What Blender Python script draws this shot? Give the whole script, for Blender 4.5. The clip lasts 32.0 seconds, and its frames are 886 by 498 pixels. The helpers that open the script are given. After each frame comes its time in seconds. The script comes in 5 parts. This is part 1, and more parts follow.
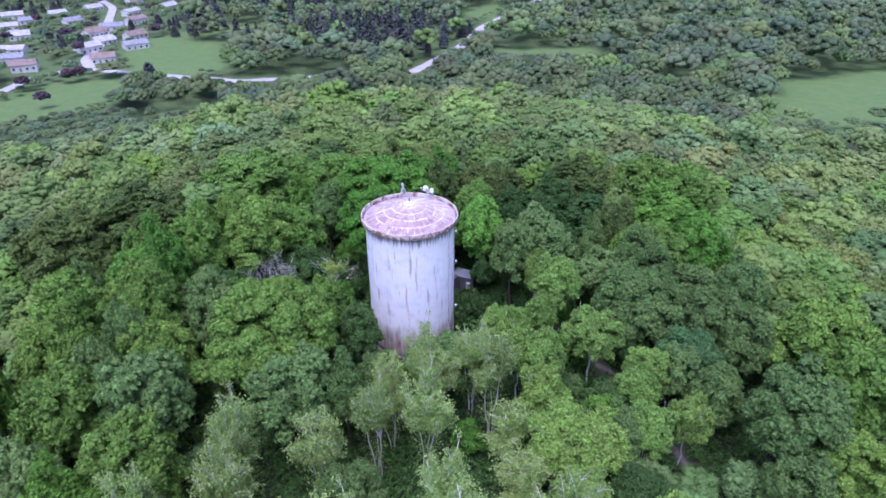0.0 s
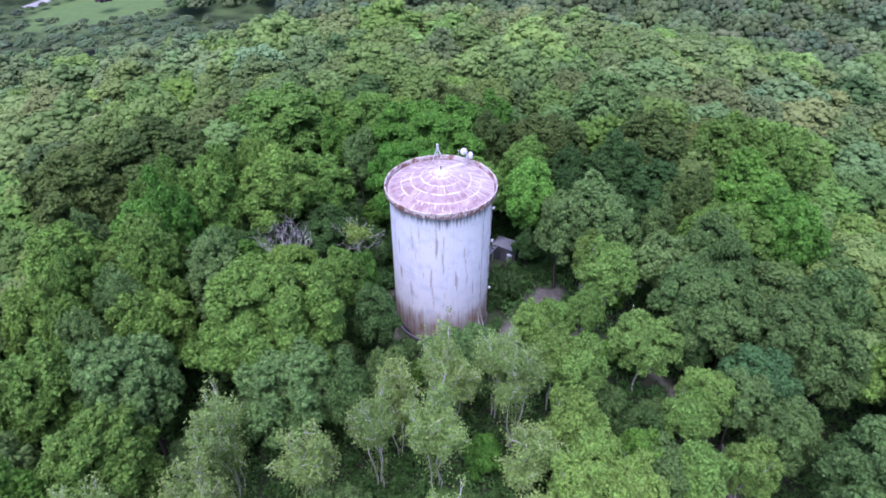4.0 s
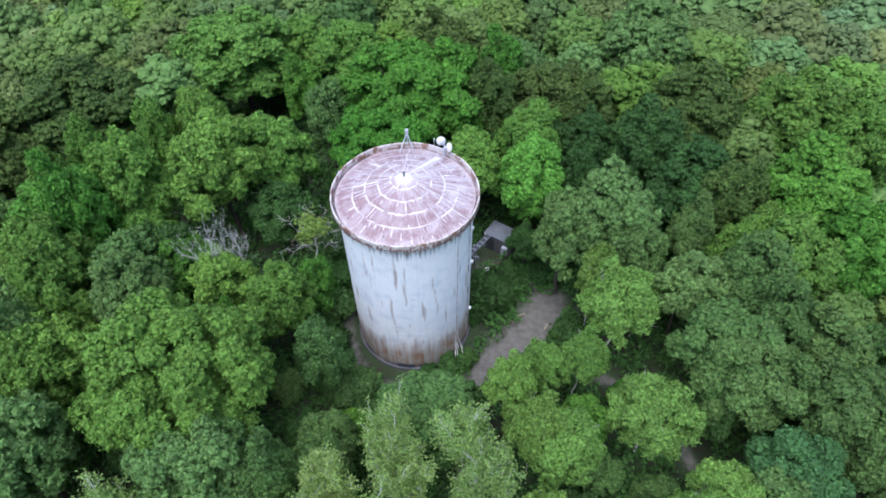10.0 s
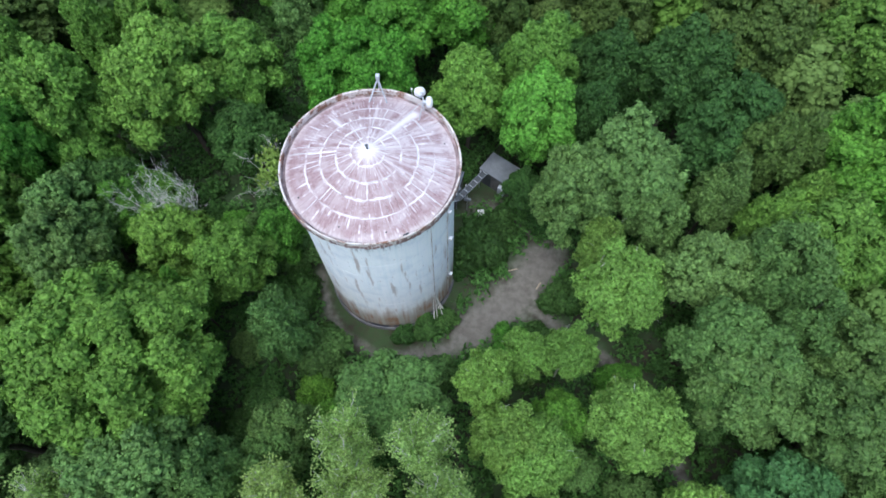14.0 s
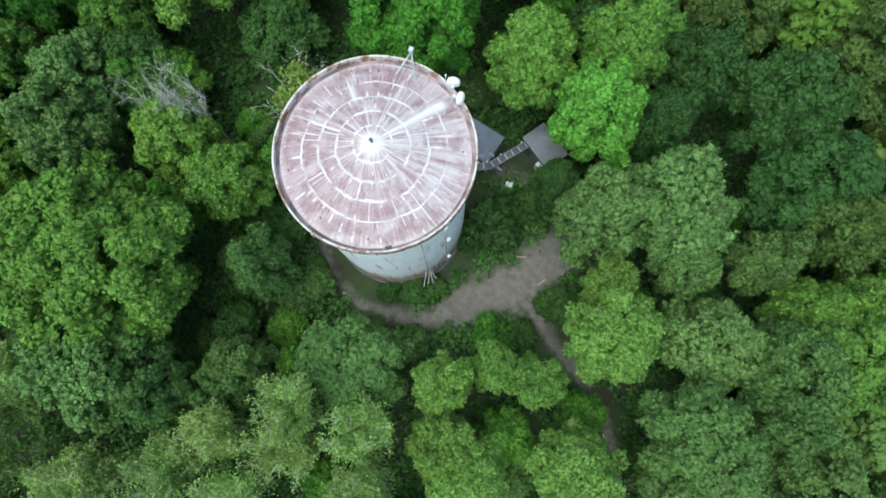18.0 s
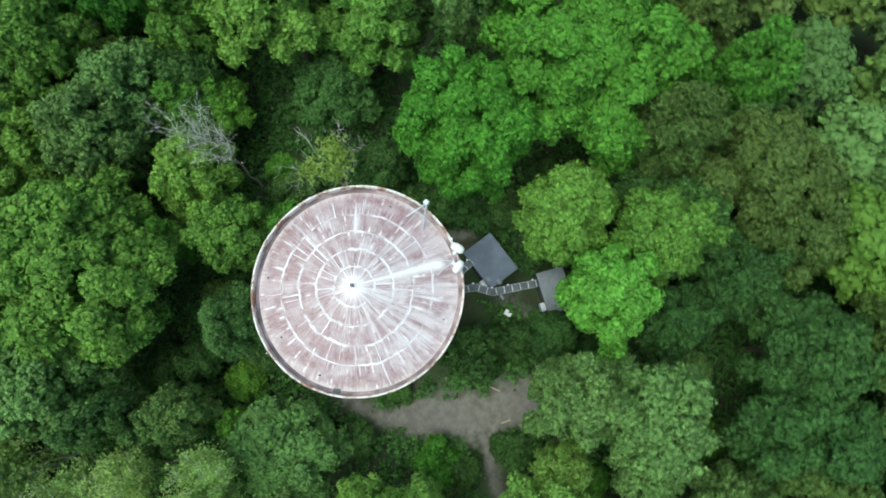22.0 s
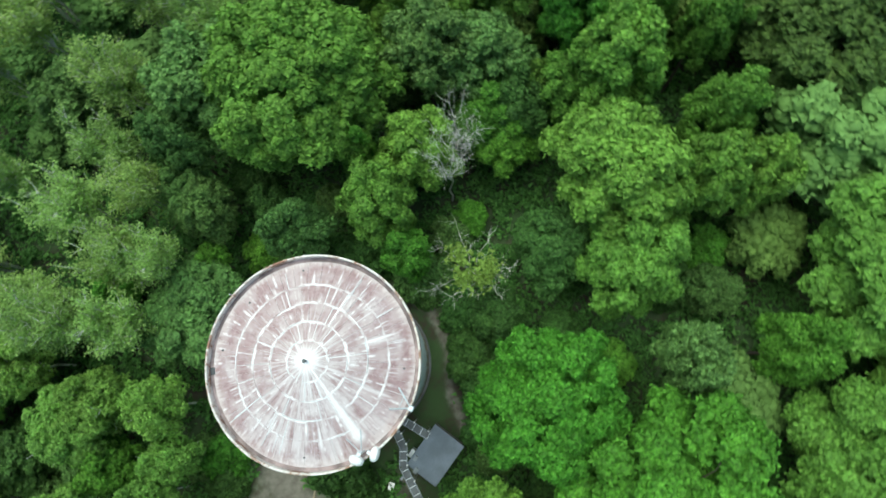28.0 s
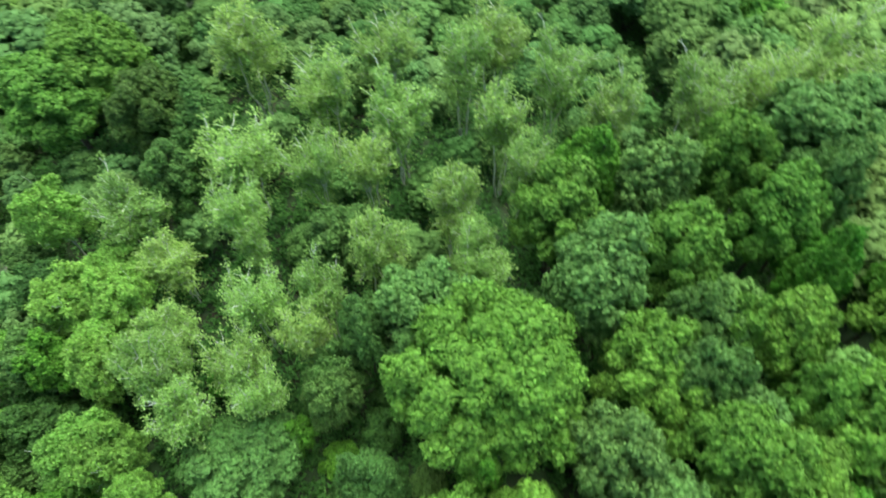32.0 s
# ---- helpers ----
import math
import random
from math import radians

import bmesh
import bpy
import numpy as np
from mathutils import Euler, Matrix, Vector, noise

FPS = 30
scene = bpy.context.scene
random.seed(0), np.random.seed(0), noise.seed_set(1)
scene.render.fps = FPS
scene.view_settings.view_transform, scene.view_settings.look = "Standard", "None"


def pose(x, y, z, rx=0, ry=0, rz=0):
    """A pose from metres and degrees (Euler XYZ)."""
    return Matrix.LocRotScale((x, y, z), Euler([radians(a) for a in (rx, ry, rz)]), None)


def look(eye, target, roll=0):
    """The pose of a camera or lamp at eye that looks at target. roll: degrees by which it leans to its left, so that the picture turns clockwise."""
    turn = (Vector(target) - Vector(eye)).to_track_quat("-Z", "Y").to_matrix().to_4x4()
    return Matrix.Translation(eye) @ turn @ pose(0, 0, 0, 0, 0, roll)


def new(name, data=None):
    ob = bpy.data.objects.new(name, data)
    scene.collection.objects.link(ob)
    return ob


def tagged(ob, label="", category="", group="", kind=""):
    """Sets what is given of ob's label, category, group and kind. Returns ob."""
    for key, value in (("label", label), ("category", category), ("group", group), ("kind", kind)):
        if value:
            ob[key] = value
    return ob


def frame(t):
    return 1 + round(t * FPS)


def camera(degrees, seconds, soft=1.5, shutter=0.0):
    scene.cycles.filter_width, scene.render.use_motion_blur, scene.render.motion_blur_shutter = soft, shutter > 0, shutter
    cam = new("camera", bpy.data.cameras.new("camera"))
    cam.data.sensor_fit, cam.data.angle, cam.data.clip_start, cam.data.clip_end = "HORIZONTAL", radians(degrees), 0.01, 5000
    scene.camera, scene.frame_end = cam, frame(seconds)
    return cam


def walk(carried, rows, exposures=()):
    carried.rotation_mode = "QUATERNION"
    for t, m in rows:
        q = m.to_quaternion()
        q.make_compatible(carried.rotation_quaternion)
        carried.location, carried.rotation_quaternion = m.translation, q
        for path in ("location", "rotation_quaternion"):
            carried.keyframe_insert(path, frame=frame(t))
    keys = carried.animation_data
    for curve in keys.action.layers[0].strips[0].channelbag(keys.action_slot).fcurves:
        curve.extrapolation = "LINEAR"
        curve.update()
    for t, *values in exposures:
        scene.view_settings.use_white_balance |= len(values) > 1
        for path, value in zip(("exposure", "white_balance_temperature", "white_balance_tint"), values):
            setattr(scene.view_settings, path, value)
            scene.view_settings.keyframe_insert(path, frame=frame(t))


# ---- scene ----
cam = camera(71.8, 32.0, soft=1.65, shutter=0.6)
PATH = [
    (0, (0.005, -0.009, 56.955), (0.01, 1.724, 55.957), -0.1),
    (0.5, (0.447, 1.795, 56.992), (0.444, 3.5, 55.947), -0.0),
    (1, (0.899, 3.638, 57.035), (0.836, 5.311, 55.941), -0.0),
    (1.5, (1.416, 5.39, 57.052), (1.312, 7.03, 55.912), -0.0),
    (2, (1.853, 7.089, 57.065), (1.723, 8.695, 55.879), -0.0),
    (2.5, (2.245, 8.802, 57.077), (2.094, 10.377, 55.854), -0.1),
    (3, (2.612, 10.467, 57.088), (2.443, 12.04, 55.865), -0.0),
    (3.5, (2.969, 12.17, 57.109), (2.787, 13.742, 55.886), -0.0),
    (5.5, (3.95, 19.089, 57.074), (3.741, 20.622, 55.807), -0.1),
    (6, (4.149, 20.944, 57.102), (3.943, 22.418, 55.766), -0.1),
    (6.5, (4.415, 22.853, 57.136), (4.211, 24.279, 55.749), -0.2),
    (7, (4.662, 24.814, 57.161), (4.457, 26.217, 55.75), -0.2),
    (7.5, (4.954, 26.726, 57.13), (4.744, 28.128, 55.72), -0.3),
    (8, (5.228, 28.66, 57.098), (5.014, 30.063, 55.689), -0.4),
    (8.5, (5.496, 30.594, 57.091), (5.278, 31.996, 55.682), -0.5),
    (9, (5.814, 32.518, 57.1), (5.587, 33.911, 55.684), -0.5),
    (9.5, (5.99, 34.457, 57.119), (5.763, 35.799, 55.654), -0.6),
    (10, (6.196, 36.399, 57.149), (5.95, 37.679, 55.632), -0.6),
    (10.5, (6.305, 38.366, 57.123), (6.058, 39.585, 55.557), -0.6),
    (11, (6.443, 40.377, 57.128), (6.193, 41.538, 55.518), -0.6),
    (11.5, (6.512, 42.412, 57.108), (6.265, 43.512, 55.456), -0.6),
    (12, (6.653, 44.384, 57.12), (6.405, 45.421, 55.428), -0.8),
    (12.5, (6.749, 46.401, 57.068), (6.504, 47.376, 55.339), -0.9),
    (13, (6.828, 48.341, 57.082), (6.59, 49.257, 55.32), -0.9),
    (13.5, (6.882, 50.215, 57.108), (6.652, 51.072, 55.316), -1.1),
    (15.5, (7.046, 57.383, 56.981), (6.827, 57.994, 55.089), -1.1),
    (16, (7.039, 59.129, 56.946), (6.8, 59.666, 55.034), -1.3),
    (16.5, (6.994, 60.778, 56.97), (6.75, 61.244, 55.04), -1.7),
    (17, (6.849, 62.353, 56.975), (6.613, 62.754, 55.03), -2.0),
    (17.5, (6.626, 63.834, 56.996), (6.408, 64.175, 55.037), -2.5),
    (18, (6.352, 65.269, 57.028), (6.156, 65.549, 55.057), -3.5),
    (18.5, (5.959, 66.703, 57.063), (5.765, 66.971, 55.09), -3.4),
    (19, (5.573, 68.103, 57.104), (5.375, 68.369, 55.132), -3.6),
    (19.5, (5.106, 69.455, 57.138), (4.905, 69.718, 55.166), -3.7),
    (20, (4.617, 70.805, 57.128), (4.408, 71.061, 55.156), -4.0),
    (20.5, (4.12, 72.111, 57.158), (3.899, 72.355, 55.186), -4.4),
    (21, (3.537, 73.381, 57.16), (3.299, 73.609, 55.188), -4.5),
    (21.5, (2.947, 74.602, 57.164), (2.692, 74.811, 55.192), -5.0),
    (22, (2.284, 75.708, 57.161), (2.01, 75.893, 55.189), -5.2),
    (22.5, (1.602, 76.734, 57.159), (1.312, 76.893, 55.186), -5.6),
    (23, (0.838, 77.667, 57.174), (0.533, 77.798, 55.201), -6.1),
    (23.5, (-0.056, 78.549, 57.14), (-0.371, 78.646, 55.167), -6.6),
    (24, (-0.93, 79.273, 57.133), (-1.258, 79.333, 55.161), -7.2),
    (24.5, (-1.852, 79.856, 57.1), (-2.189, 79.878, 55.129), -7.5),
    (25, (-2.807, 80.37, 57.128), (-3.148, 80.352, 55.157), -7.9),
    (25.5, (-3.789, 80.729, 57.132), (-4.13, 80.673, 55.162), -7.9),
    (27.5, (-7.95, 81.327, 57.147), (-8.255, 81.104, 55.183), -8.8),
    (28, (-8.939, 81.114, 57.149), (-9.223, 80.851, 55.187), -8.3),
    (28.5, (-9.965, 80.689, 57.121), (-10.234, 80.385, 55.162), -7.6),
    (29, (-10.988, 80.068, 57.065), (-11.238, 79.723, 55.111), -6.7),
    (29.5, (-11.943, 79.336, 57.028), (-12.197, 78.914, 55.09), -5.4),
    (30, (-12.785, 78.546, 56.987), (-13.06, 77.996, 55.084), -3.9),
    (30.5, (-13.585, 77.683, 56.983), (-13.854, 76.994, 55.125), -3.0),
    (31, (-14.281, 76.709, 56.938), (-14.522, 75.884, 55.132), -2.4),
    (31.5, (-14.894, 75.682, 56.91), (-15.081, 74.721, 55.166), -1.9),
    (32, (-15.39, 74.541, 56.884), (-15.496, 73.457, 55.207), -1.4),
]
EXPOSURES = [(0, 0.64, 5300, 44), (3, 0.68, 5380, 45), (6, 0.63, 5500, 31), (13, 0.50, 5720, 12), (20, 0.47, 6150, -5), (29, 0.59, 6450, -14), (30, 0.74, 6500, -17), (31, 1.08, 6600, -19), (32, 1.22, 6750, -17)]
walk(cam, [(t, look(eye, target, roll)) for t, eye, target, roll in PATH], EXPOSURES)

# ---- light ----
SKY, SUN, SUN_EL, SUN_AZ = 0.125, 2.2, 72.0, 200.0
world = bpy.data.worlds.new("sky")
scene.world = world
world.use_nodes = True
wt = world.node_tree
sky = wt.nodes.new("ShaderNodeTexSky")
sky.sky_type, sky.sun_disc = "NISHITA", False
sky.sun_elevation, sky.sun_rotation = radians(SUN_EL), radians(SUN_AZ)
sky.air_density, sky.dust_density = 1.2, 3.0
wt.links.new(sky.outputs[0], wt.nodes["Background"].inputs[0])
wt.nodes["Background"].inputs[1].default_value = SKY
sun = new("sun", bpy.data.lights.new("sun", "SUN"))
sun.data.energy, sun.data.angle, sun.data.color = SUN, radians(60), (1.0, 0.98, 0.95)
sun.matrix_world = Matrix.Translation((0, 0, 120)) @ pose(0, 0, 0, 0, 0, -SUN_AZ) @ pose(0, 0, 0, -(90 - SUN_EL), 0, 0)

# ---- shape of the land ----
TX, TY = -4.25, 73.6            # the tank's axis
VALLEY = 34.0


def lay(x, y):
    """Height of the ground: a flat-topped wooded hill over a valley floor."""
    dx, dy = np.asarray(x, float), np.asarray(y, float) - 90.0
    sx = np.where(dx < 0, 135.0, 100.0)
    sy = np.where(dy < 0, 190.0, 150.0)
    u = np.sqrt((dx / sx) ** 2 + (dy / sy) ** 2) ** 2.5
    d = np.hypot(dx - TX, np.asarray(y, float) - TY)
    ripple = 0.35 * np.sin(dx * 0.19 + 1.3) * np.cos(np.asarray(y, float) * 0.16) + 0.8 * np.sin(dx * 0.043 + 0.4) * np.sin(np.asarray(y, float) * 0.037)
    return -VALLEY * (1 - np.exp(-u)) + ripple * np.clip((d - 14) / 14, 0, 1)


def near_line(x, y, pts):
    """Distance from each (x, y) to a broken line."""
    best = np.full(np.shape(x), 1e9)
    for (ax, ay), (bx, by) in zip(pts[:-1], pts[1:]):
        ux, uy = bx - ax, by - ay
        k = np.clip(((x - ax) * ux + (y - ay) * uy) / (ux * ux + uy * uy), 0, 1)
        best = np.minimum(best, np.hypot(x - ax - k * ux, y - ay - k * uy))
    return best


TRAIL = [(9.0, 73.5), (11.2, 72.6), (13.6, 71.4), (17.4, 70.0), (21.2, 67.7), (24.0, 65.0), (26.4, 60.0), (28.5, 52.0), (30.4, 45.5), (31.5, 38.0), (30.0, 20.0)]
LOOP = [(-4.7, 84.6), (-6.6, 81.7), (-9.8, 79.3), (-11.9, 75.6), (-11.2, 71.5), (-9.3, 68.0), (-7.0, 66.0), (-3.3, 64.9), (0.9, 66.0), (2.6, 66.7), (4.6, 69.0)]
CLEARING = [(4.6, 69.2), (5.9, 70.9), (7.6, 73.0), (9.0, 75.2), (10.2, 78.4)]
SHELTER_WALK = [(10.2, 78.4), (8.6, 81.2), (5.0, 83.2), (1.6, 82.6)]
MAIN_ROAD = [(-20, 360), (-1, 402), (16, 447), (31, 506), (51, 552), (73, 600), (100, 660), (140, 760)]
STREET = [(-240, 300), (-236, 327), (-237, 354), (-231, 372), (-216, 383), (-190, 372), (-150, 358), (-118, 347), (-87, 351), (-60, 366)]
SIDE_STREET = [(-216, 383), (-231, 406), (-238, 440), (-270, 520), (-309, 615), (-350, 671), (-400, 760)]


def inside(x, y, pts):
    """Rough signed test for a polygon: positive inside, by crossing count."""
    hit = np.zeros(np.shape(x), bool)
    for (ax, ay), (bx, by) in zip(pts, pts[1:] + pts[:1]):
        cross = ((ay > y) != (by > y)) & (x < (bx - ax) * (y - ay) / (by - ay + 1e-9) + ax)
        hit ^= cross
    return hit


FIELDS = [
    [(-215, 420), (-185, 366), (-128, 366), (-140, 400), (-150, 452), (-206, 478)],
    [(-232, 285), (-214, 345), (-190, 362), (-170, 345), (-172, 292), (-200, 270)],
    [(30, 408), (103, 398), (106, 432), (40, 434)],
    [(160, 296), (188, 340), (262, 372), (330, 360), (300, 255), (200, 255), (166, 262)],
    [(14, 520), (30, 540), (62, 610), (48, 640), (20, 590)],
    [(-160, 480), (-130, 500), (-150, 530), (-175, 510)],
]


def grassy(x, y):
    g = np.zeros(np.shape(x), bool)
    for f in FIELDS:
        g |= inside(x, y, f)
    return g


# ---- materials ----
def material(name, rough=0.8, metal=0.0):
    m = bpy.data.materials.new(name)
    m.use_nodes = True
    t = m.node_tree
    b = t.nodes["Principled BSDF"]
    b.inputs["Roughness"].default_value, b.inputs["Metallic"].default_value = rough, metal
    return m, t, b


def math_node(t, op, a, b=None, c=None):
    n = t.nodes.new("ShaderNodeMath")
    n.operation = op
    for i, v in enumerate((a, b, c)):
        if v is None:
            continue
        if isinstance(v, (int, float)):
            n.inputs[i].default_value = v
        else:
            t.links.new(v, n.inputs[i])
    return n.outputs[0]


def mix(t, fac, a, b, blend="MIX"):
    n = t.nodes.new("ShaderNodeMix")
    n.data_type, n.blend_type = "RGBA", blend
    for i, v in ((0, fac), (6, a), (7, b)):
        if isinstance(v, (int, float)):
            n.inputs[i].default_value = v
        elif isinstance(v, tuple):
            n.inputs[i].default_value = (*v, 1) if len(v) == 3 else v
        else:
            t.links.new(v, n.inputs[i])
    return n.outputs[2]


def noise_of(t, vec, scale, detail=4.0, rough=0.55):
    n = t.nodes.new("ShaderNodeTexNoise")
    n.inputs["Scale"].default_value, n.inputs["Detail"].default_value, n.inputs["Roughness"].default_value = scale, detail, rough
    if vec is not None:
        t.links.new(vec, n.inputs["Vector"])
    return n.outputs["Fac"]


def ramp(t, fac, lo, hi):
    n = t.nodes.new("ShaderNodeMapRange")
    n.interpolation_type = "SMOOTHSTEP"
    t.links.new(fac, n.inputs[0])
    n.inputs[1].default_value, n.inputs[2].default_value = lo, hi
    return n.outputs[0]


def bumped(t, b, height, strength=0.4, distance=0.05):
    n = t.nodes.new("ShaderNodeBump")
    n.inputs["Strength"].default_value, n.inputs["Distance"].default_value = strength, distance
    t.links.new(height, n.inputs["Height"])
    t.links.new(n.outputs[0], b.inputs["Normal"])


def plain(name, col, rough=0.7, metal=0.0, vary=0.25, scale=3.0, bump=0.2):
    """A surface of one base colour with grain and blotches at two scales."""
    m, t, b = material(name, rough, metal)
    pos = t.nodes.new("ShaderNodeNewGeometry").outputs["Position"]
    big, small = noise_of(t, pos, scale * 0.25, 3), noise_of(t, pos, scale * 6, 5)
    dark = tuple(c * (1 - vary) for c in col)
    light = tuple(min(1, c * (1 + vary * 0.6)) for c in col)
    c1 = mix(t, ramp(t, big, 0.3, 0.7), dark, light)
    c2 = mix(t, math_node(t, "MULTIPLY", ramp(t, small, 0.35, 0.75), 0.35), c1, tuple(c * 0.55 for c in col))
    t.links.new(c2, b.inputs["Base Color"])
    bumped(t, b, small, bump, 0.02)
    return m


def foliage(name, col, warm, spread=0.30, through_light=0.25):
    """Leaves: base colour between col and warm, by the tree and by the clump, leaf-scale relief, part of the light passing through."""
    m, t, b = material(name, 0.62)
    b.inputs["Specular IOR Level"].default_value = 0.28
    info = t.nodes.new("ShaderNodeObjectInfo").outputs["Random"]
    geo = t.nodes.new("ShaderNodeNewGeometry")
    isle, pos = geo.outputs["Random Per Island"], geo.outputs["Position"]
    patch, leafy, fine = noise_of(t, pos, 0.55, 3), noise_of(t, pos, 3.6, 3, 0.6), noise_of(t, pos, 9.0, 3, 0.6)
    k = math_node(t, "MULTIPLY_ADD", isle, 0.40, math_node(t, "MULTIPLY", info, 0.60))
    c = mix(t, k, col, warm)
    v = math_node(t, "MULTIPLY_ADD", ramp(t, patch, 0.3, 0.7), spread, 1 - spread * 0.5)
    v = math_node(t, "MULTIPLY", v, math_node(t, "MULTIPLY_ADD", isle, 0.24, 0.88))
    # shade in the gaps between leaves is put into the colour by this noise
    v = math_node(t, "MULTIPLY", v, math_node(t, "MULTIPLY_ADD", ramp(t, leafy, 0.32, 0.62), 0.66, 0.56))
    v = math_node(t, "MULTIPLY", v, math_node(t, "MULTIPLY_ADD", info, 0.20, 0.92))
    h = t.nodes.new("ShaderNodeHueSaturation")
    t.links.new(c, h.inputs["Color"])
    t.links.new(v, h.inputs["Value"])
    t.links.new(math_node(t, "MULTIPLY_ADD", math_node(t, "FRACT", math_node(t, "MULTIPLY", info, 7.3)), 0.016, 0.492), h.inputs["Hue"])
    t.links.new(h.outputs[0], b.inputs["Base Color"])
    bumped(t, b, math_node(t, "MULTIPLY_ADD", fine, 0.35, leafy), 0.85, 0.28)
    tr = t.nodes.new("ShaderNodeBsdfTranslucent")
    t.links.new(h.outputs[0], tr.inputs[0])
    mx = t.nodes.new("ShaderNodeMixShader")
    mx.inputs[0].default_value = through_light
    t.links.new(b.outputs[0], mx.inputs[1])
    t.links.new(tr.outputs[0], mx.inputs[2])
    t.links.new(mx.outputs[0], t.nodes["Material Output"].inputs["Surface"])
    return m


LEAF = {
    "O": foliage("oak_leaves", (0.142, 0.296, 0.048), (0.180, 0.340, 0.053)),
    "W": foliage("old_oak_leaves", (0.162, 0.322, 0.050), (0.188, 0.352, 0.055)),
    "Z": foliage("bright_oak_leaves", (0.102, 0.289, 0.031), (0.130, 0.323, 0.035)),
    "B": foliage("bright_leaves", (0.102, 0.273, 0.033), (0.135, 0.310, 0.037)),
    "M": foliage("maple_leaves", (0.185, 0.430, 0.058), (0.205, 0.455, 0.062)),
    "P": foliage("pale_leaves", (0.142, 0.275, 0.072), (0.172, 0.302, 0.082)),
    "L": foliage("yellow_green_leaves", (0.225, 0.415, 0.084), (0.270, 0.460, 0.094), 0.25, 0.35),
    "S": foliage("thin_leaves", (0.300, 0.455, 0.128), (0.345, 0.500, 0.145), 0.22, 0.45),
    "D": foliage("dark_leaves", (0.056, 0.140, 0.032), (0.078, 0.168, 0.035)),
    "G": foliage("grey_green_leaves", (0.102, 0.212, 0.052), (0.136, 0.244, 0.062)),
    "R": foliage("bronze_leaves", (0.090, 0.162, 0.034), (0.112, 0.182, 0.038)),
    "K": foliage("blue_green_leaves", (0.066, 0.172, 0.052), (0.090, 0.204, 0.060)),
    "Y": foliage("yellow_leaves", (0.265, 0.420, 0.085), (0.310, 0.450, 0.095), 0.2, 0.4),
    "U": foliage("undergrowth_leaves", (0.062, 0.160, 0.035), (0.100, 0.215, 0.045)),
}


def bark_material(name, col):
    m, t, b = material(name, 0.9)
    pos = t.nodes.new("ShaderNodeNewGeometry").outputs["Position"]
    mp = t.nodes.new("ShaderNodeMapping")
    mp.inputs["Scale"].default_value = (6, 6, 1.2)
    t.links.new(pos, mp.inputs[0])
    n = noise_of(t, mp.outputs[0], 3, 6)
    t.links.new(mix(t, ramp(t, n, 0.3, 0.7), tuple(c * 0.5 for c in col), col), b.inputs["Base Color"])
    bumped(t, b, n, 0.6, 0.03)
    return m


BARK = bark_material("grey_brown_bark", (0.12, 0.10, 0.08))
DEAD_BARK = plain("bleached_dead_wood", (0.72, 0.71, 0.64), 0.85, 0, 0.2, 4.0)
PALE_BARK = bark_material("pale_grey_bark", (0.80, 0.79, 0.74))


def ground_material():
    m, t, b = material("forest_floor", 0.95)
    pos = t.nodes.new("ShaderNodeNewGeometry").outputs["Position"]
    dirt = t.nodes.new("ShaderNodeAttribute")
    dirt.attribute_name = "dirt"
    grass = t.nodes.new("ShaderNodeAttribute")
    grass.attribute_name = "grass"
    n1, n2, n3 = noise_of(t, pos, 0.25, 5), noise_of(t, pos, 1.6, 6), noise_of(t, pos, 14, 4)
    litter = mix(t, ramp(t, n2, 0.35, 0.65), (0.045, 0.034, 0.024), (0.032, 0.060, 0.020))
    litter = mix(t, ramp(t, n1, 0.35, 0.7), litter, (0.040, 0.078, 0.024))
    soil = mix(t, ramp(t, n2, 0.2, 0.8), (0.128, 0.118, 0.100), (0.205, 0.194, 0.170))
    soil = mix(t, math_node(t, "MULTIPLY", ramp(t, n3, 0.45, 0.7), 0.20), soil, (0.10, 0.088, 0.072))
    turf = mix(t, ramp(t, n1, 0.3, 0.7), (0.085, 0.165, 0.040), (0.115, 0.200, 0.048))
    turf = mix(t, math_node(t, "MULTIPLY", n2, 0.5), turf, (0.080, 0.145, 0.042))
    edge = math_node(t, "ADD", dirt.outputs["Fac"], math_node(t, "MULTIPLY_ADD", math_node(t, "MULTIPLY_ADD", n1, 0.6, n2), 0.75, -0.60))
    c = mix(t, ramp(t, edge, 0.08, 1.0), litter, soil)
    # turf covers the fields and, partly, lightens the valley floor as painted haze
    c = mix(t, ramp(t, grass.outputs["Fac"], 0.3, 0.7), c, turf)
    t.links.new(c, b.inputs["Base Color"])
    bumped(t, b, math_node(t, "ADD", n2, math_node(t, "MULTIPLY", n3, 0.3)), 0.6, 0.12)
    return m


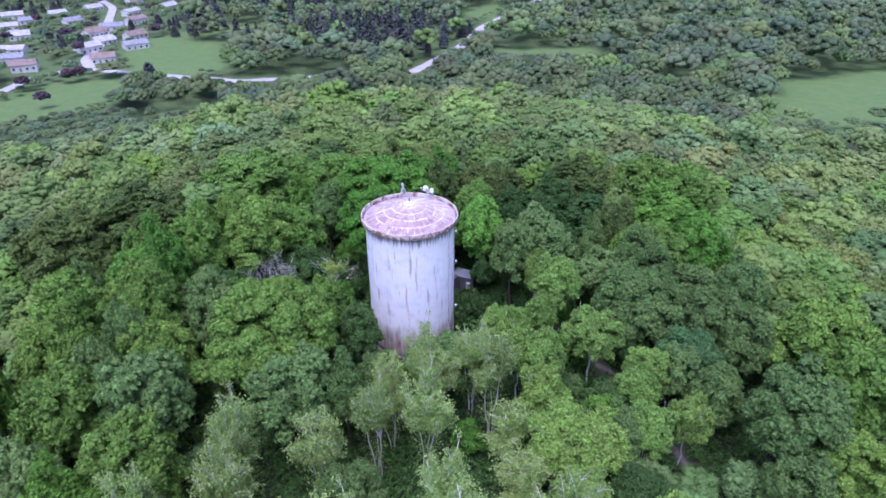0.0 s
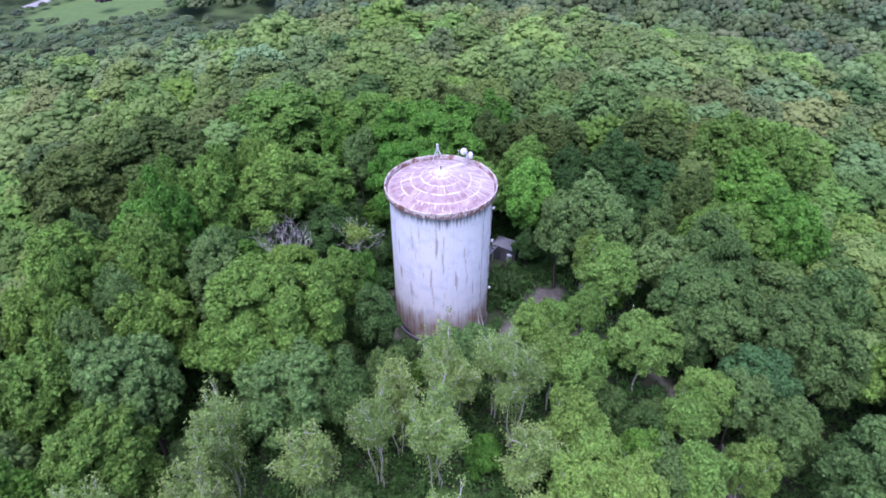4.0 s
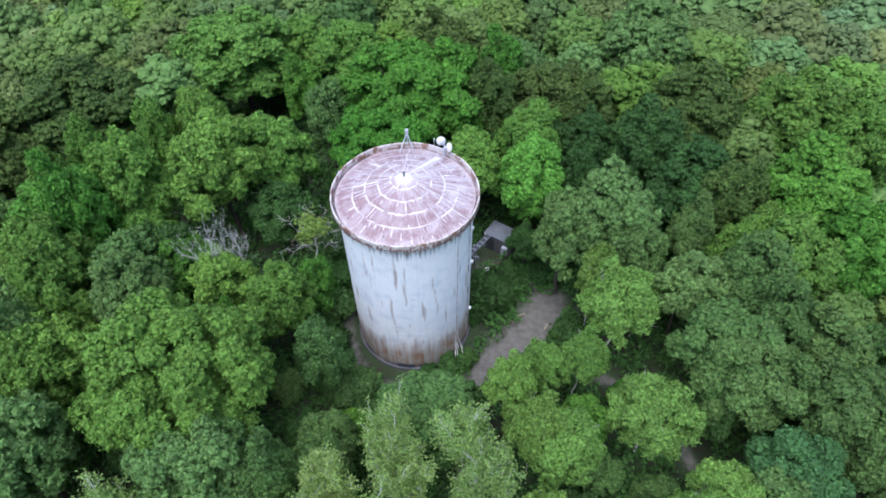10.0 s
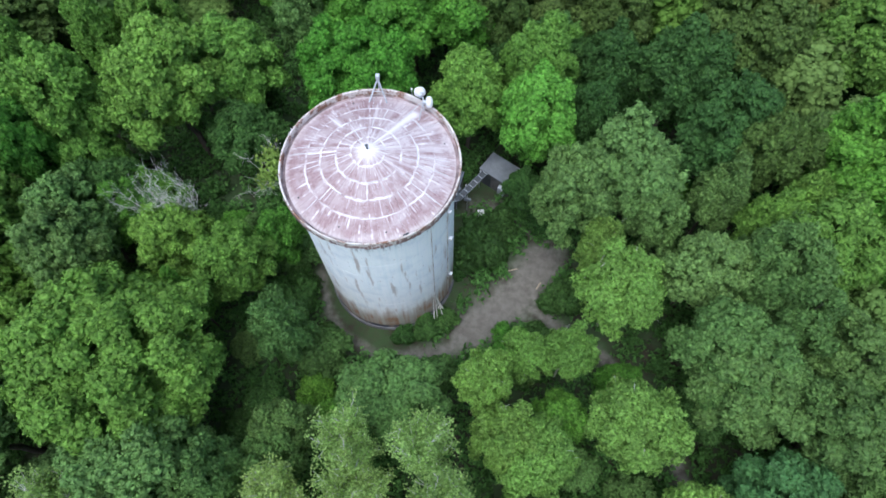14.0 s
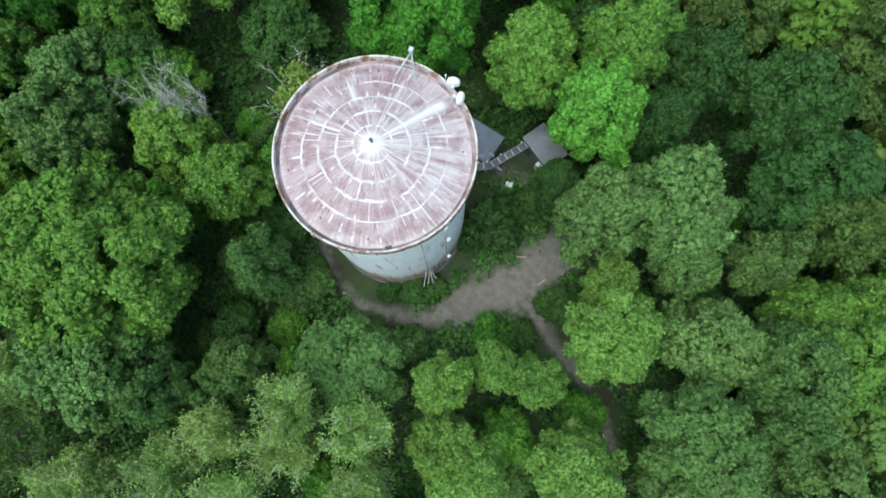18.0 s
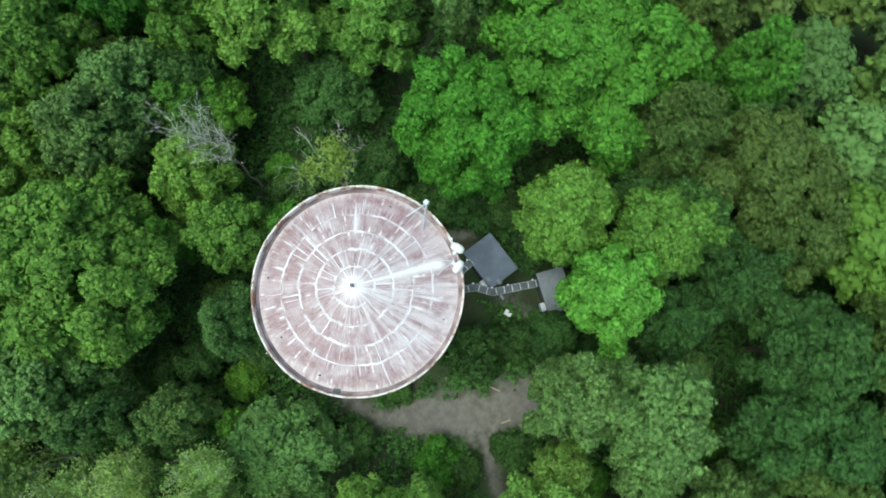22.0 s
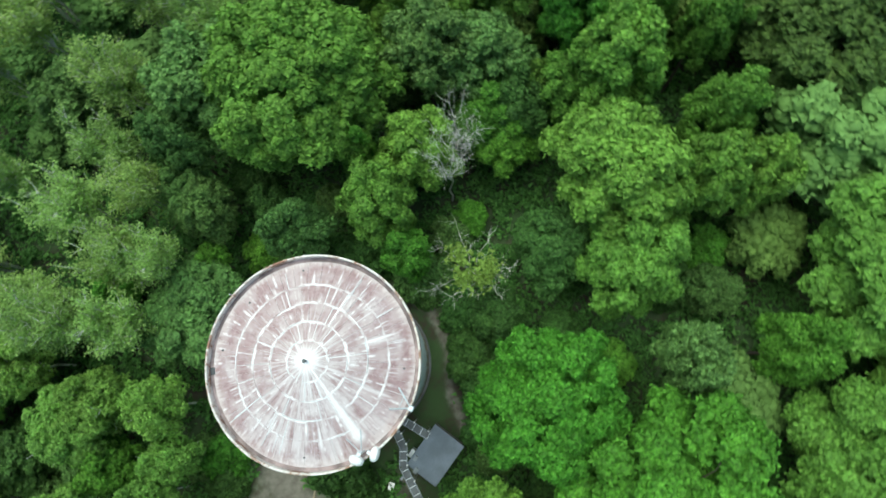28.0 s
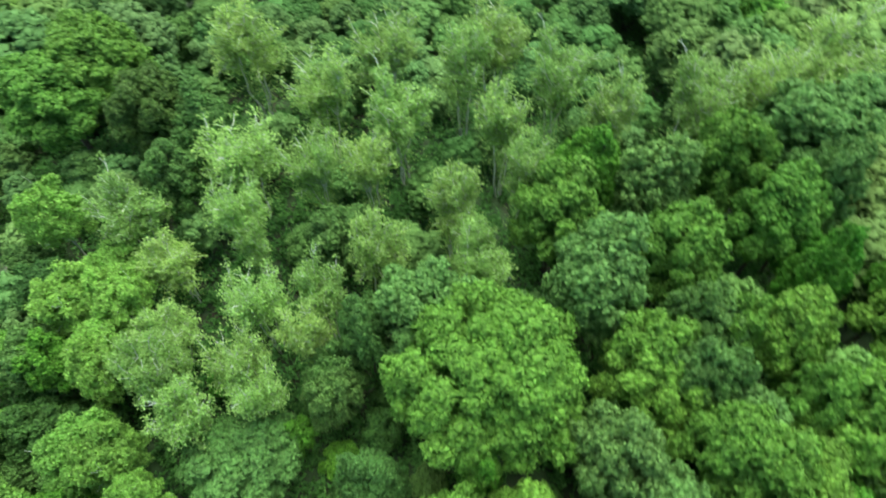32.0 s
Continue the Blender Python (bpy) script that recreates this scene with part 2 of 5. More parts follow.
def tank_paint():
    """White paint weathered on steel: rust runs that come down from the top, rust and grime at the foot."""
    m, t, b = material("weathered_white_paint", 0.55)
    pos = t.nodes.new("ShaderNodeNewGeometry").outputs["Position"]
    off = t.nodes.new("ShaderNodeVectorMath")
    off.operation = "SUBTRACT"
    t.links.new(pos, off.inputs[0])
    off.inputs[1].default_value = (TX, TY, 0)
    sep = t.nodes.new("ShaderNodeSeparateXYZ")
    t.links.new(off.outputs[0], sep.inputs[0])
    ang = math_node(t, "ARCTAN2", sep.outputs[1], sep.outputs[0])
    z = sep.outputs[2]

    def streak(fa, fz, detail):
        comb = t.nodes.new("ShaderNodeCombineXYZ")
        t.links.new(math_node(t, "MULTIPLY", ang, fa), comb.inputs[0])
        t.links.new(math_node(t, "MULTIPLY", z, fz), comb.inputs[1])
        return noise_of(t, comb.outputs[0], 1.0, detail, 0.6)

    fine, runs, broad = streak(26, 0.12, 4), streak(9, 0.16, 6), noise_of(t, off.outputs[0], 0.7, 5)
    chips = noise_of(t, off.outputs[0], 3.2, 6, 0.65)
    base = mix(t, ramp(t, fine, 0.25, 0.6), (0.83, 0.89, 0.91), (0.92, 0.95, 0.95))
    base = mix(t, math_node(t, "MULTIPLY", ramp(t, broad, 0.45, 0.75), 0.45), base, (0.56, 0.64, 0.72))
    foot = ramp(t, math_node(t, "ADD", z, math_node(t, "MULTIPLY", runs, 6.0)), 9.0, 5.2)
    stain = math_node(t, "MULTIPLY", ramp(t, streak(11, 0.05, 6), 0.42, 0.58), foot)
    base = mix(t, math_node(t, "MULTIPLY", foot, 0.8), base, (0.36, 0.33, 0.28))
    base = mix(t, math_node(t, "MULTIPLY", stain, math_node(t, "MULTIPLY_ADD", ramp(t, broad, 0.40, 0.62), 0.55, 0.40)), base, (0.32, 0.155, 0.075))
    run = ramp(t, runs, 0.565, 0.670)
    high = ramp(t, z, 4.0, 19.0)
    run = math_node(t, "MULTIPLY", run, math_node(t, "MULTIPLY_ADD", high, 0.2, 0.45))
    base = mix(t, run, base, (0.30, 0.19, 0.13))
    top = math_node(t, "MULTIPLY", ramp(t, math_node(t, "MULTIPLY_ADD", streak(22, 0.2, 5), 4.4, z), 20.3, 21.6), 0.85)
    base = mix(t, top, base, (0.13, 0.12, 0.13))
    base = mix(t, math_node(t, "MULTIPLY", ramp(t, chips, 0.63, 0.70), 0.6), base, (0.26, 0.16, 0.11))
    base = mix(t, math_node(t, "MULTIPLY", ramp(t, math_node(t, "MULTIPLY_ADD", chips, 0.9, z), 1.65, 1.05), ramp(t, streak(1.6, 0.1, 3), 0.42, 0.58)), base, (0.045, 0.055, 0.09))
    t.links.new(base, b.inputs["Base Color"])
    bumped(t, b, math_node(t, "ADD", chips, fine), 0.25, 0.03)
    return m


RADIALS = ((0.0, 1.2, 10, 0.5), (1.2, 2.3, 16, 0.0), (2.3, 3.45, 24, 0.5), (3.45, 4.6, 32, 0.0), (4.6, 6.1, 40, 0.5))


def roof_paint():
    """Rust-brown roof with the white paint that is left along the welds and in radial streaks."""
    m, t, b = material("rusted_roof_paint", 0.6)
    pos = t.nodes.new("ShaderNodeNewGeometry").outputs["Position"]
    off = t.nodes.new("ShaderNodeVectorMath")
    off.operation = "SUBTRACT"
    t.links.new(pos, off.inputs[0])
    off.inputs[1].default_value = (TX, TY, 0)
    sep = t.nodes.new("ShaderNodeSeparateXYZ")
    t.links.new(off.outputs[0], sep.inputs[0])
    ang = math_node(t, "ARCTAN2", sep.outputs[1], sep.outputs[0])
    r = math_node(t, "SQRT", math_node(t, "ADD", math_node(t, "POWER", sep.outputs[0], 2.0), math_node(t, "POWER", sep.outputs[1], 2.0)))

    def polar(fa, fr, detail=5, rough=0.6, shift=0.0):
        comb = t.nodes.new("ShaderNodeCombineXYZ")
        t.links.new(math_node(t, "MULTIPLY_ADD", ang, fa, shift), comb.inputs[0])
        t.links.new(math_node(t, "MULTIPLY", r, fr), comb.inputs[1])
        return noise_of(t, comb.outputs[0], 1.0, detail, rough)

    rays, slabs, dust = polar(22, 0.35), polar(2.6, 0.55, 3, 0.5, 7.0), noise_of(t, off.outputs[0], 5, 6, 0.65)
    side = math_node(t, "MULTIPLY_ADD", math_node(t, "COSINE", math_node(t, "SUBTRACT", ang, 0.85)), 0.30, 0.72)     # most paint is left on the side below the dishes
    rust = mix(t, ramp(t, dust, 0.3, 0.7), (0.242, 0.150, 0.154), (0.345, 0.240, 0.248))
    rust = mix(t, ramp(t, polar(5, 1.1, 4, 0.5, 3.0), 0.4, 0.65), rust, (0.40, 0.315, 0.32))
    white = math_node(t, "MULTIPLY", ramp(t, rays, 0.54, 0.68), ramp(t, slabs, 0.38, 0.66))
    wash = math_node(t, "MULTIPLY", ramp(t, slabs, 0.48, 0.70), math_node(t, "MULTIPLY_ADD", ramp(t, dust, 0.35, 0.65), 0.22, 0.30))
    spokes = math_node(t, "MULTIPLY", ramp(t, polar(9, 0.22, 5, 0.65, 31.0), 0.47, 0.60), ramp(t, math_node(t, "MULTIPLY_ADD", slabs, 2.0, r), 4.6, 2.4))
    wash = math_node(t, "MAXIMUM", wash, math_node(t, "MULTIPLY", spokes, 0.62))
    white = math_node(t, "MULTIPLY", math_node(t, "MAXIMUM", white, wash), side)
    glaze = math_node(t, "MULTIPLY", ramp(t, math_node(t, "COSINE", math_node(t, "SUBTRACT", ang, 0.70)), 0.30, 0.95), ramp(t, polar(15, 0.3, 5, 0.6, 41.0), 0.40, 0.60))
    white = math_node(t, "MAXIMUM", white, math_node(t, "MULTIPLY", glaze, 0.42))
    core = ramp(t, math_node(t, "MULTIPLY_ADD", rays, 1.6, r), 2.05, 1.0)
    white = math_node(t, "MAXIMUM", white, core)
    # streaks left under the antenna cables and two broad bare runs
    for a0, w, r0, r1 in ((1.19, 0.065, 0.3, 6.0), (-0.24, 0.05, 0.2, 5.0), (1.75, 0.03, 2.0, 5.6), (0.75, 0.05, 3.0, 5.9), (2.5, 0.05, 3.0, 5.8)):
        d = math_node(t, "ABSOLUTE", math_node(t, "SUBTRACT", ang, a0))
        d = ramp(t, math_node(t, "MULTIPLY_ADD", dust, 0.10, d), w + 0.10, w)
        d = math_node(t, "MULTIPLY", d, math_node(t, "MULTIPLY", ramp(t, r, r0, r0 + 0.4), ramp(t, r, r1, r1 - 0.9)))
        white = math_node(t, "MAXIMUM", white, math_node(t, "MULTIPLY", d, 0.85 if w > 0.06 and a0 > 0.9 else math_node(t, "MULTIPLY", ramp(t, rays, 0.40, 0.62), 0.75)))
    # paint left along the ring welds and the radial welds of each ring
    wob = math_node(t, "MULTIPLY_ADD", polar(4.0, 0.4, 3, 0.5, 17.0), 0.34, math_node(t, "MULTIPLY_ADD", dust, 0.16, -0.25))
    worn = ramp(t, polar(3.6, 1.9, 5, 0.65, 11.0), 0.36, 0.60)
    for rr, wd in ((1.2, 0.07), (2.3, 0.07), (3.45, 0.07), (4.6, 0.055)):
        d = math_node(t, "ABSOLUTE", math_node(t, "SUBTRACT", math_node(t, "ADD", r, wob), rr))
        white = math_node(t, "MAXIMUM", white, math_node(t, "MULTIPLY", ramp(t, d, wd + 0.07, wd * 0.3), math_node(t, "MULTIPLY", worn, 0.9)))
        below = math_node(t, "SUBTRACT", r, rr)
        drip = math_node(t, "MULTIPLY", ramp(t, below, 0.85, 0.05), math_node(t, "GREATER_THAN", below, 0.0))
        white = math_node(t, "MAXIMUM", white, math_node(t, "MULTIPLY", drip, math_node(t, "MULTIPLY", ramp(t, polar(30, 0.25, 4, 0.6, rr * 9), 0.50, 0.68), 0.55)))
    for r0, r1, n, shift in RADIALS:
        u = math_node(t, "FRACT", math_node(t, "MULTIPLY_ADD", ang, n / (2 * math.pi), shift))
        d = math_node(t, "MULTIPLY", math_node(t, "ABSOLUTE", math_node(t, "SUBTRACT", u, 0.5)), 2 * math.pi / n)
        d = math_node(t, "ADD", math_node(t, "MULTIPLY", d, r), math_node(t, "MULTIPLY", wob, 0.5))
        d = math_node(t, "MULTIPLY", ramp(t, d, 0.10, 0.015), math_node(t, "MULTIPLY", math_node(t, "GREATER_THAN", r, r0), math_node(t, "LESS_THAN", r, r1)))
        white = math_node(t, "MAXIMUM", white, math_node(t, "MULTIPLY", d, math_node(t, "MULTIPLY", ramp(t, polar(5.1, 1.3, 4, 0.6, 20.0), 0.44, 0.66), 0.8)))
    rim = math_node(t, "MULTIPLY", ramp(t, math_node(t, "MULTIPLY_ADD", rays, 1.6, r), 6.5, 7.0), 0.4)
    white = math_node(t, "MAXIMUM", white, rim)
    c = mix(t, white, rust, (0.81, 0.79, 0.81))
    t.links.new(c, b.inputs["Base Color"])
    bumped(t, b, dust, 0.3, 0.02)
    return m


GROUND = ground_material()
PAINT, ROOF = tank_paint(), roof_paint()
SEAM = plain("white_weld_paint", (0.74, 0.73, 0.75), 0.6, 0, 0.30, 2.0)
RUST = plain("brown_rusted_steel", (0.27, 0.18, 0.165), 0.8, 0.0, 0.45, 2.5, 0.5)
GUTTER = plain("brown_gutter_paint", (0.33, 0.255, 0.26), 0.8, 0.0, 0.55, 4.0, 0.5)


def rusted_lip():
    """Cream-white steel edge, rusted through in patches."""
    m, nt, b = material("scuffed_white_steel", 0.75)
    pos = nt.nodes.new("ShaderNodeNewGeometry").outputs["Position"]
    patch, fine = noise_of(nt, pos, 0.9, 4, 0.6), noise_of(nt, pos, 7.0, 5, 0.65)
    c = mix(nt, ramp(nt, fine, 0.3, 0.7), (0.56, 0.51, 0.46), (0.72, 0.70, 0.68))
    c = mix(nt, ramp(nt, math_node(nt, "MULTIPLY_ADD", fine, 0.5, patch), 0.70, 0.86), c, (0.24, 0.13, 0.085))
    nt.links.new(c, b.inputs["Base Color"])
    bumped(nt, b, fine, 0.4, 0.03)
    return m


LIP = rusted_lip()
WHITE = plain("white_enamel", (0.82, 0.82, 0.82), 0.4, 0, 0.06)
GALV = plain("galvanised_steel", (0.56, 0.60, 0.64), 0.5, 0.25, 0.2)
RAILSTEEL = plain("grey_bridge_steel", (0.24, 0.27, 0.31), 0.55, 0.25, 0.25)
DARKSTEEL = plain("dark_weathered_steel", (0.10, 0.11, 0.12), 0.6, 0.3, 0.3)
MEMBRANE = plain("blue_grey_roof_felt", (0.16, 0.19, 0.235), 0.85, 0, 0.25, 2.0)
PALEROOF = plain("pale_grey_roof_coating", (0.25, 0.275, 0.30), 0.8, 0, 0.3, 2.0)
SHEDWALL = plain("grey_exposed_aggregate", (0.15, 0.145, 0.14), 0.9, 0, 0.25, 6.0)
TIMBER = plain("weathered_timber", (0.36, 0.30, 0.22), 0.85, 0, 0.3, 5.0)
CONCRETE = plain("stained_concrete", (0.16, 0.16, 0.17), 0.9, 0, 0.3)
ASPHALT = plain("worn_asphalt", (0.42, 0.42, 0.43), 0.9, 0, 0.15, 0.6)
SIDING = plain("white_siding", (0.72, 0.72, 0.70), 0.7, 0, 0.08)
SHINGLE = plain("grey_shingles", (0.42, 0.43, 0.45), 0.9, 0, 0.25, 1.2)
SHINGLE_B = plain("brown_shingles", (0.25, 0.20, 0.17), 0.9, 0, 0.25, 1.2)
GLASS = plain("dark_window_glass", (0.04, 0.05, 0.06), 0.1, 0, 0.1)


# ---- building tools ----
def mesh_of(name, verts, faces, mats, index=None, smooth=False):
    me = bpy.data.meshes.new(name)
    me.from_pydata([tuple(v) for v in verts], [], [tuple(f) for f in faces])
    for m in mats:
        me.materials.append(m)
    if index is not None:
        me.polygons.foreach_set("material_index", np.asarray(index, np.int32))
    if smooth:
        me.polygons.foreach_set("use_smooth", np.ones(len(me.polygons), bool))
    me.update()
    return me


def part(name, bm, mat, parent=None, label="", at=None):
    """Links a bmesh as one mesh object under a thing or a part."""
    me = bpy.data.meshes.new(name)
    bm.to_mesh(me)
    bm.free()
    me.materials.append(mat)
    ob = new(name, me)
    if parent:
        ob.parent = parent
    if at is not None:
        ob.matrix_basis = at
    if label:
        tagged(ob, label)
    return ob


def thing(name, at, label, category, group="", kind=""):
    ob = new(name)
    ob.empty_display_size = 0.3
    ob.matrix_basis = at
    return tagged(ob, label, category, group, kind)


def box(bm, x0, y0, z0, x1, y1, z1, bevel=0.0):
    r = bmesh.ops.create_cube(bm, size=1.0, matrix=Matrix.Translation(((x0 + x1) / 2, (y0 + y1) / 2, (z0 + z1) / 2)) @ Matrix.Diagonal((x1 - x0, y1 - y0, z1 - z0, 1)))
    if bevel:
        edges = list({e for v in r["verts"] for e in v.link_edges})
        bmesh.ops.bevel(bm, geom=edges, offset=bevel, segments=2, affect="EDGES", profile=0.6)
    return bm


def boxed(*a, bevel=0.0):
    return box(bmesh.new(), *a, bevel=bevel)


def rod(bm, a, b, r0, r1=None, sides=8):
    a, b = Vector(a), Vector(b)
    d = b - a
    m = Matrix.Translation((a + b) / 2) @ d.to_track_quat("Z", "Y").to_matrix().to_4x4()
    bmesh.ops.create_cone(bm, cap_ends=True, segments=sides, radius1=r0, radius2=r0 if r1 is None else r1, depth=d.length, matrix=m)
    return bm


def turned(bm, profile, sides=72, close=False, a0=0.0, a1=2 * math.pi):
    """Turns (radius, height) points round the z axis."""
    full = abs(a1 - a0 - 2 * math.pi) < 1e-6
    n = sides if full else sides + 1
    rings = [[bm.verts.new((r * math.cos(a0 + (a1 - a0) * i / sides), r * math.sin(a0 + (a1 - a0) * i / sides), z)) for i in range(n)] for r, z in profile]
    pairs = list(zip(rings[:-1], rings[1:])) + ([(rings[-1], rings[0])] if close else [])
    for p, q in pairs:
        for i in range(sides):
            j = (i + 1) % n
            bm.faces.new((p[i], p[j], q[j], q[i]))
    bmesh.ops.recalc_face_normals(bm, faces=bm.faces)
    return bm


# ---- the ground ----
def spaced(fine0, fine1, step, lo, hi):
    mid = list(np.arange(fine0, fine1, step))
    up, s = [fine1], step
    while up[-1] < hi:
        s *= 1.09
        up.append(up[-1] + s)
    down, s = [fine0 - step], step
    while down[-1] > lo:
        s *= 1.09
        down.append(down[-1] - s)
    return np.array(down[::-1] + mid + up)


gx, gy = spaced(-30, 40, 0.5, -4200, 4200), spaced(38, 96, 0.5, -3500, 4600)
GX, GY = np.meshgrid(gx, gy)
GZ = lay(GX, GY)
trail = np.clip(1.0 - near_line(GX, GY, TRAIL) / 1.05, 0, 1)
loop = np.clip(1.05 - near_line(GX, GY, LOOP) / np.where(GX > -1, 1.5, 0.85), 0, 1)
yard = np.clip(1.2 - near_line(GX, GY, CLEARING) / 3.3, 0, 1)
spur = np.clip(1.1 - near_line(GX, GY, SHELTER_WALK) / 1.7, 0, 1)
bare = np.maximum(np.maximum(trail, loop * 0.85), np.maximum(yard, spur * 0.62))
ring_gap = np.hypot(GX - TX, GY - TY)
GZ = GZ - 0.06 * bare
nxg, nyg = len(gx), len(gy)
ids = np.arange(nxg * nyg).reshape(nyg, nxg)
quads = np.stack([ids[:-1, :-1], ids[:-1, 1:], ids[1:, 1:], ids[1:, :-1]], -1).reshape(-1, 4)
ground_mesh = mesh_of("ground", np.stack([GX, GY, GZ], -1).reshape(-1, 3).tolist(), quads.tolist(), [GROUND], smooth=True)
# past y 225 turf colour lightens the floor, haze painted into the ground
for nm, val in (("dirt", bare), ("grass", np.maximum(grassy(GX, GY) * 1.0, np.clip((GY - 225) / 30, 0, 1) * 0.52))):
    att = ground_mesh.attributes.new(nm, "FLOAT", "POINT")
    att.data.foreach_set("value", np.ascontiguousarray(val.reshape(-1), np.float32))
ground = tagged(new("ground", ground_mesh), "leaf-littered wooded hill with bare trodden dirt paths", "ground", kind="structure")

# ---- the water tank ----
BODY_R, BODY_H, RIM_R = 6.0, 19.55, 6.47
tank = thing("water_tank", Matrix.Translation((TX, TY, 0)), "tall white cylindrical steel water tank streaked with rust", "water tank")
# courses of curved plates, each a piece of its own
COURSES, ROUND = 9, 14
ch, da = (BODY_H - 0.25) / COURSES, 2 * math.pi / ROUND
gap_a, gap_z = 0.010 / BODY_R, 0.008


def plate_mesh():
    v, f, n = [], [], 7
    for i in range(n):
        a = -da / 2 + gap_a + (da - 2 * gap_a) * i / (n - 1)
        for r in (BODY_R, BODY_R - 0.03):
            for z in (gap_z, ch - gap_z):
                v.append((r * math.cos(a), r * math.sin(a), z))
    for i in range(n - 1):
        a, b = i * 4, i * 4 + 4
        f += [(a, b, b + 1, a + 1), (a + 1, b + 1, b + 3, a + 3), (a + 2, a, a, b)[:0] or (b, a, a + 2, b + 2)]
    f += [(0, 1, 3, 2), (4 * n - 4, 4 * n - 2, 4 * n - 1, 4 * n - 3)]
    return mesh_of("wall_plate", v, f, [PAINT])


plate = plate_mesh()
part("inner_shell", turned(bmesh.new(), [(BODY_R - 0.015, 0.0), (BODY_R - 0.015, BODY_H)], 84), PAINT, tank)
part("foundation", turned(bmesh.new(), [(0, 0.22), (6.12, 0.22), (6.18, 0.12), (6.18, -0.6)], 72), CONCRETE, tank, "stained concrete ring under the tank")
for c in range(COURSES):
    for k in range(ROUND):
        ob = new("wall_plate", plate)
        ob.parent = tank
        rr = 1 + 0.0004 * ((c * 5 + k * 3) % 4)
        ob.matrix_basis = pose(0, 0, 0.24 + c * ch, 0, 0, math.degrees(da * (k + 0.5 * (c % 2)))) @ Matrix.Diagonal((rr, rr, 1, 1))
# rim: a gutter floor, an upright lip, a rust-eaten band
part("gutter", turned(bmesh.new(), [(6.00, 19.62), (6.44, 19.60), (6.44, 19.54), (5.98, 19.50)], 96), GUTTER, tank, "rust-brown gutter round the roof")
lip_bm = turned(bmesh.new(), [(6.38, 19.56), (6.37, 20.15), (6.40, 20.20), (6.49, 20.20), (6.51, 20.16), (6.50, 19.52)], 110, close=True)
for v in lip_bm.verts:
    a = math.atan2(v.co.y, v.co.x)
    v.co.z += 0.018 * math.sin(a * 9) + 0.012 * math.sin(a * 23 + 1)
part("rim_lip", lip_bm, LIP, tank, "scuffed white upright lip of the roof edge")
rng = random.Random(5)
for i in range(150):
    a0 = 2 * math.pi * i / 150
    a1 = a0 + 2 * math.pi / 150 * rng.uniform(0.7, 1.0)
    z0, z1 = 19.50 + rng.uniform(-0.05, 0.12), 19.78 + rng.uniform(-0.10, 0.26)
    if rng.random() < 0.16:
        continue
    flake = bmesh.new()
    vs = [flake.verts.new((r * math.cos(a), r * math.sin(a), z)) for r in (6.505, 6.525) for a, z in ((a0, z0), (a1, z0 + rng.uniform(-.03, .03)), (a1, z1), (a0, z1 + rng.uniform(-.08, .08)))]
    for q in ((4, 5, 6, 7), (0, 1, 5, 4), (1, 2, 6, 5), (2, 3, 7, 6), (3, 0, 4, 7)):
        flake.faces.new([vs[k] for k in q])
    part("rust_flake", flake, RUST, tank)
part("stiffener", turned(bmesh.new(), [(6.02, 19.30), (6.12, 19.32), (6.46, 19.50), (6.02, 19.52)], 84), RUST, tank)
# roof: a shallow cone of rings of plates, with white weld beads between
EAVE_R, EAVE_Z, APEX_Z = 6.14, 19.68, 21.85


def roof_z(r):
    k = r / EAVE_R
    return APEX_Z - (APEX_Z - EAVE_Z) * (0.90 * k + 0.10 * k * k)


RINGS = [(0.0, 1.2, 10), (1.2, 2.3, 16), (2.3, 3.45, 24), (3.45, 4.6, 32), (4.6, EAVE_R, 40)]
for k, (r0, r1, n) in enumerate(RINGS):
    v, f, seg = [], [], 3
    half = math.pi / n - 0.006 / max(r1, 0.5)
    for i in range(seg + 1):
        a = -half + 2 * half * i / seg
        for r in (max(r0, 0.02) + 0.006, r1 - 0.006):
            v.append((r * math.cos(a), r * math.sin(a), roof_z(r)))
            v.append((r * math.cos(a), r * math.sin(a), roof_z(r) - 0.03))
    for i in range(seg):
        p, q = 4 * i, 4 * i + 4
        f += [(p, p + 2, q + 2, q), (p + 2, p + 3, q + 3, q + 2), (p + 1, p, q, q + 1)]
    f += [(0, 1, 3, 2), (4 * seg, 4 * seg + 2, 4 * seg + 3, 4 * seg + 1)]
    me = mesh_of("roof_plate", v, f, [ROOF])
    for j in range(n):
        ob = new("roof_plate", me)
        ob.parent = tank
        ob.matrix_basis = pose(0, 0, 0.004 * ((j * 7 + k) % 3), 0, 0, 360 * (j + 0.5 * (k % 2)) / n)
part("roof_deck", turned(bmesh.new(), [(0.0, roof_z(0) - 0.04), (3.0, roof_z(3) - 0.04), (EAVE_R, EAVE_Z - 0.05)], 84), SEAM, tank, "white-painted weld lines of the roof")
rng = random.Random(11)
for k, (r0, r1, n) in enumerate(RINGS[:-1]):
    a = rng.uniform(0, 1)
    while a < 2 * math.pi:
        w = rng.uniform(0.18, 0.75)
        t0 = rng.uniform(0.02, 0.045)
        if rng.random() < 0.50:
            rr = r1 + rng.uniform(-0.05, 0.05)
            part("weld_ring", turned(bmesh.new(), [(rr - t0, roof_z(rr - t0) + 0.004), (rr, roof_z(rr) + 0.03), (rr + t0, roof_z(rr + t0) + 0.004)], max(3, int(w * 8)), a0=a, a1=min(a + w, 2 * math.pi)), SEAM, tank)
        a += w + rng.uniform(0.02, 0.25)
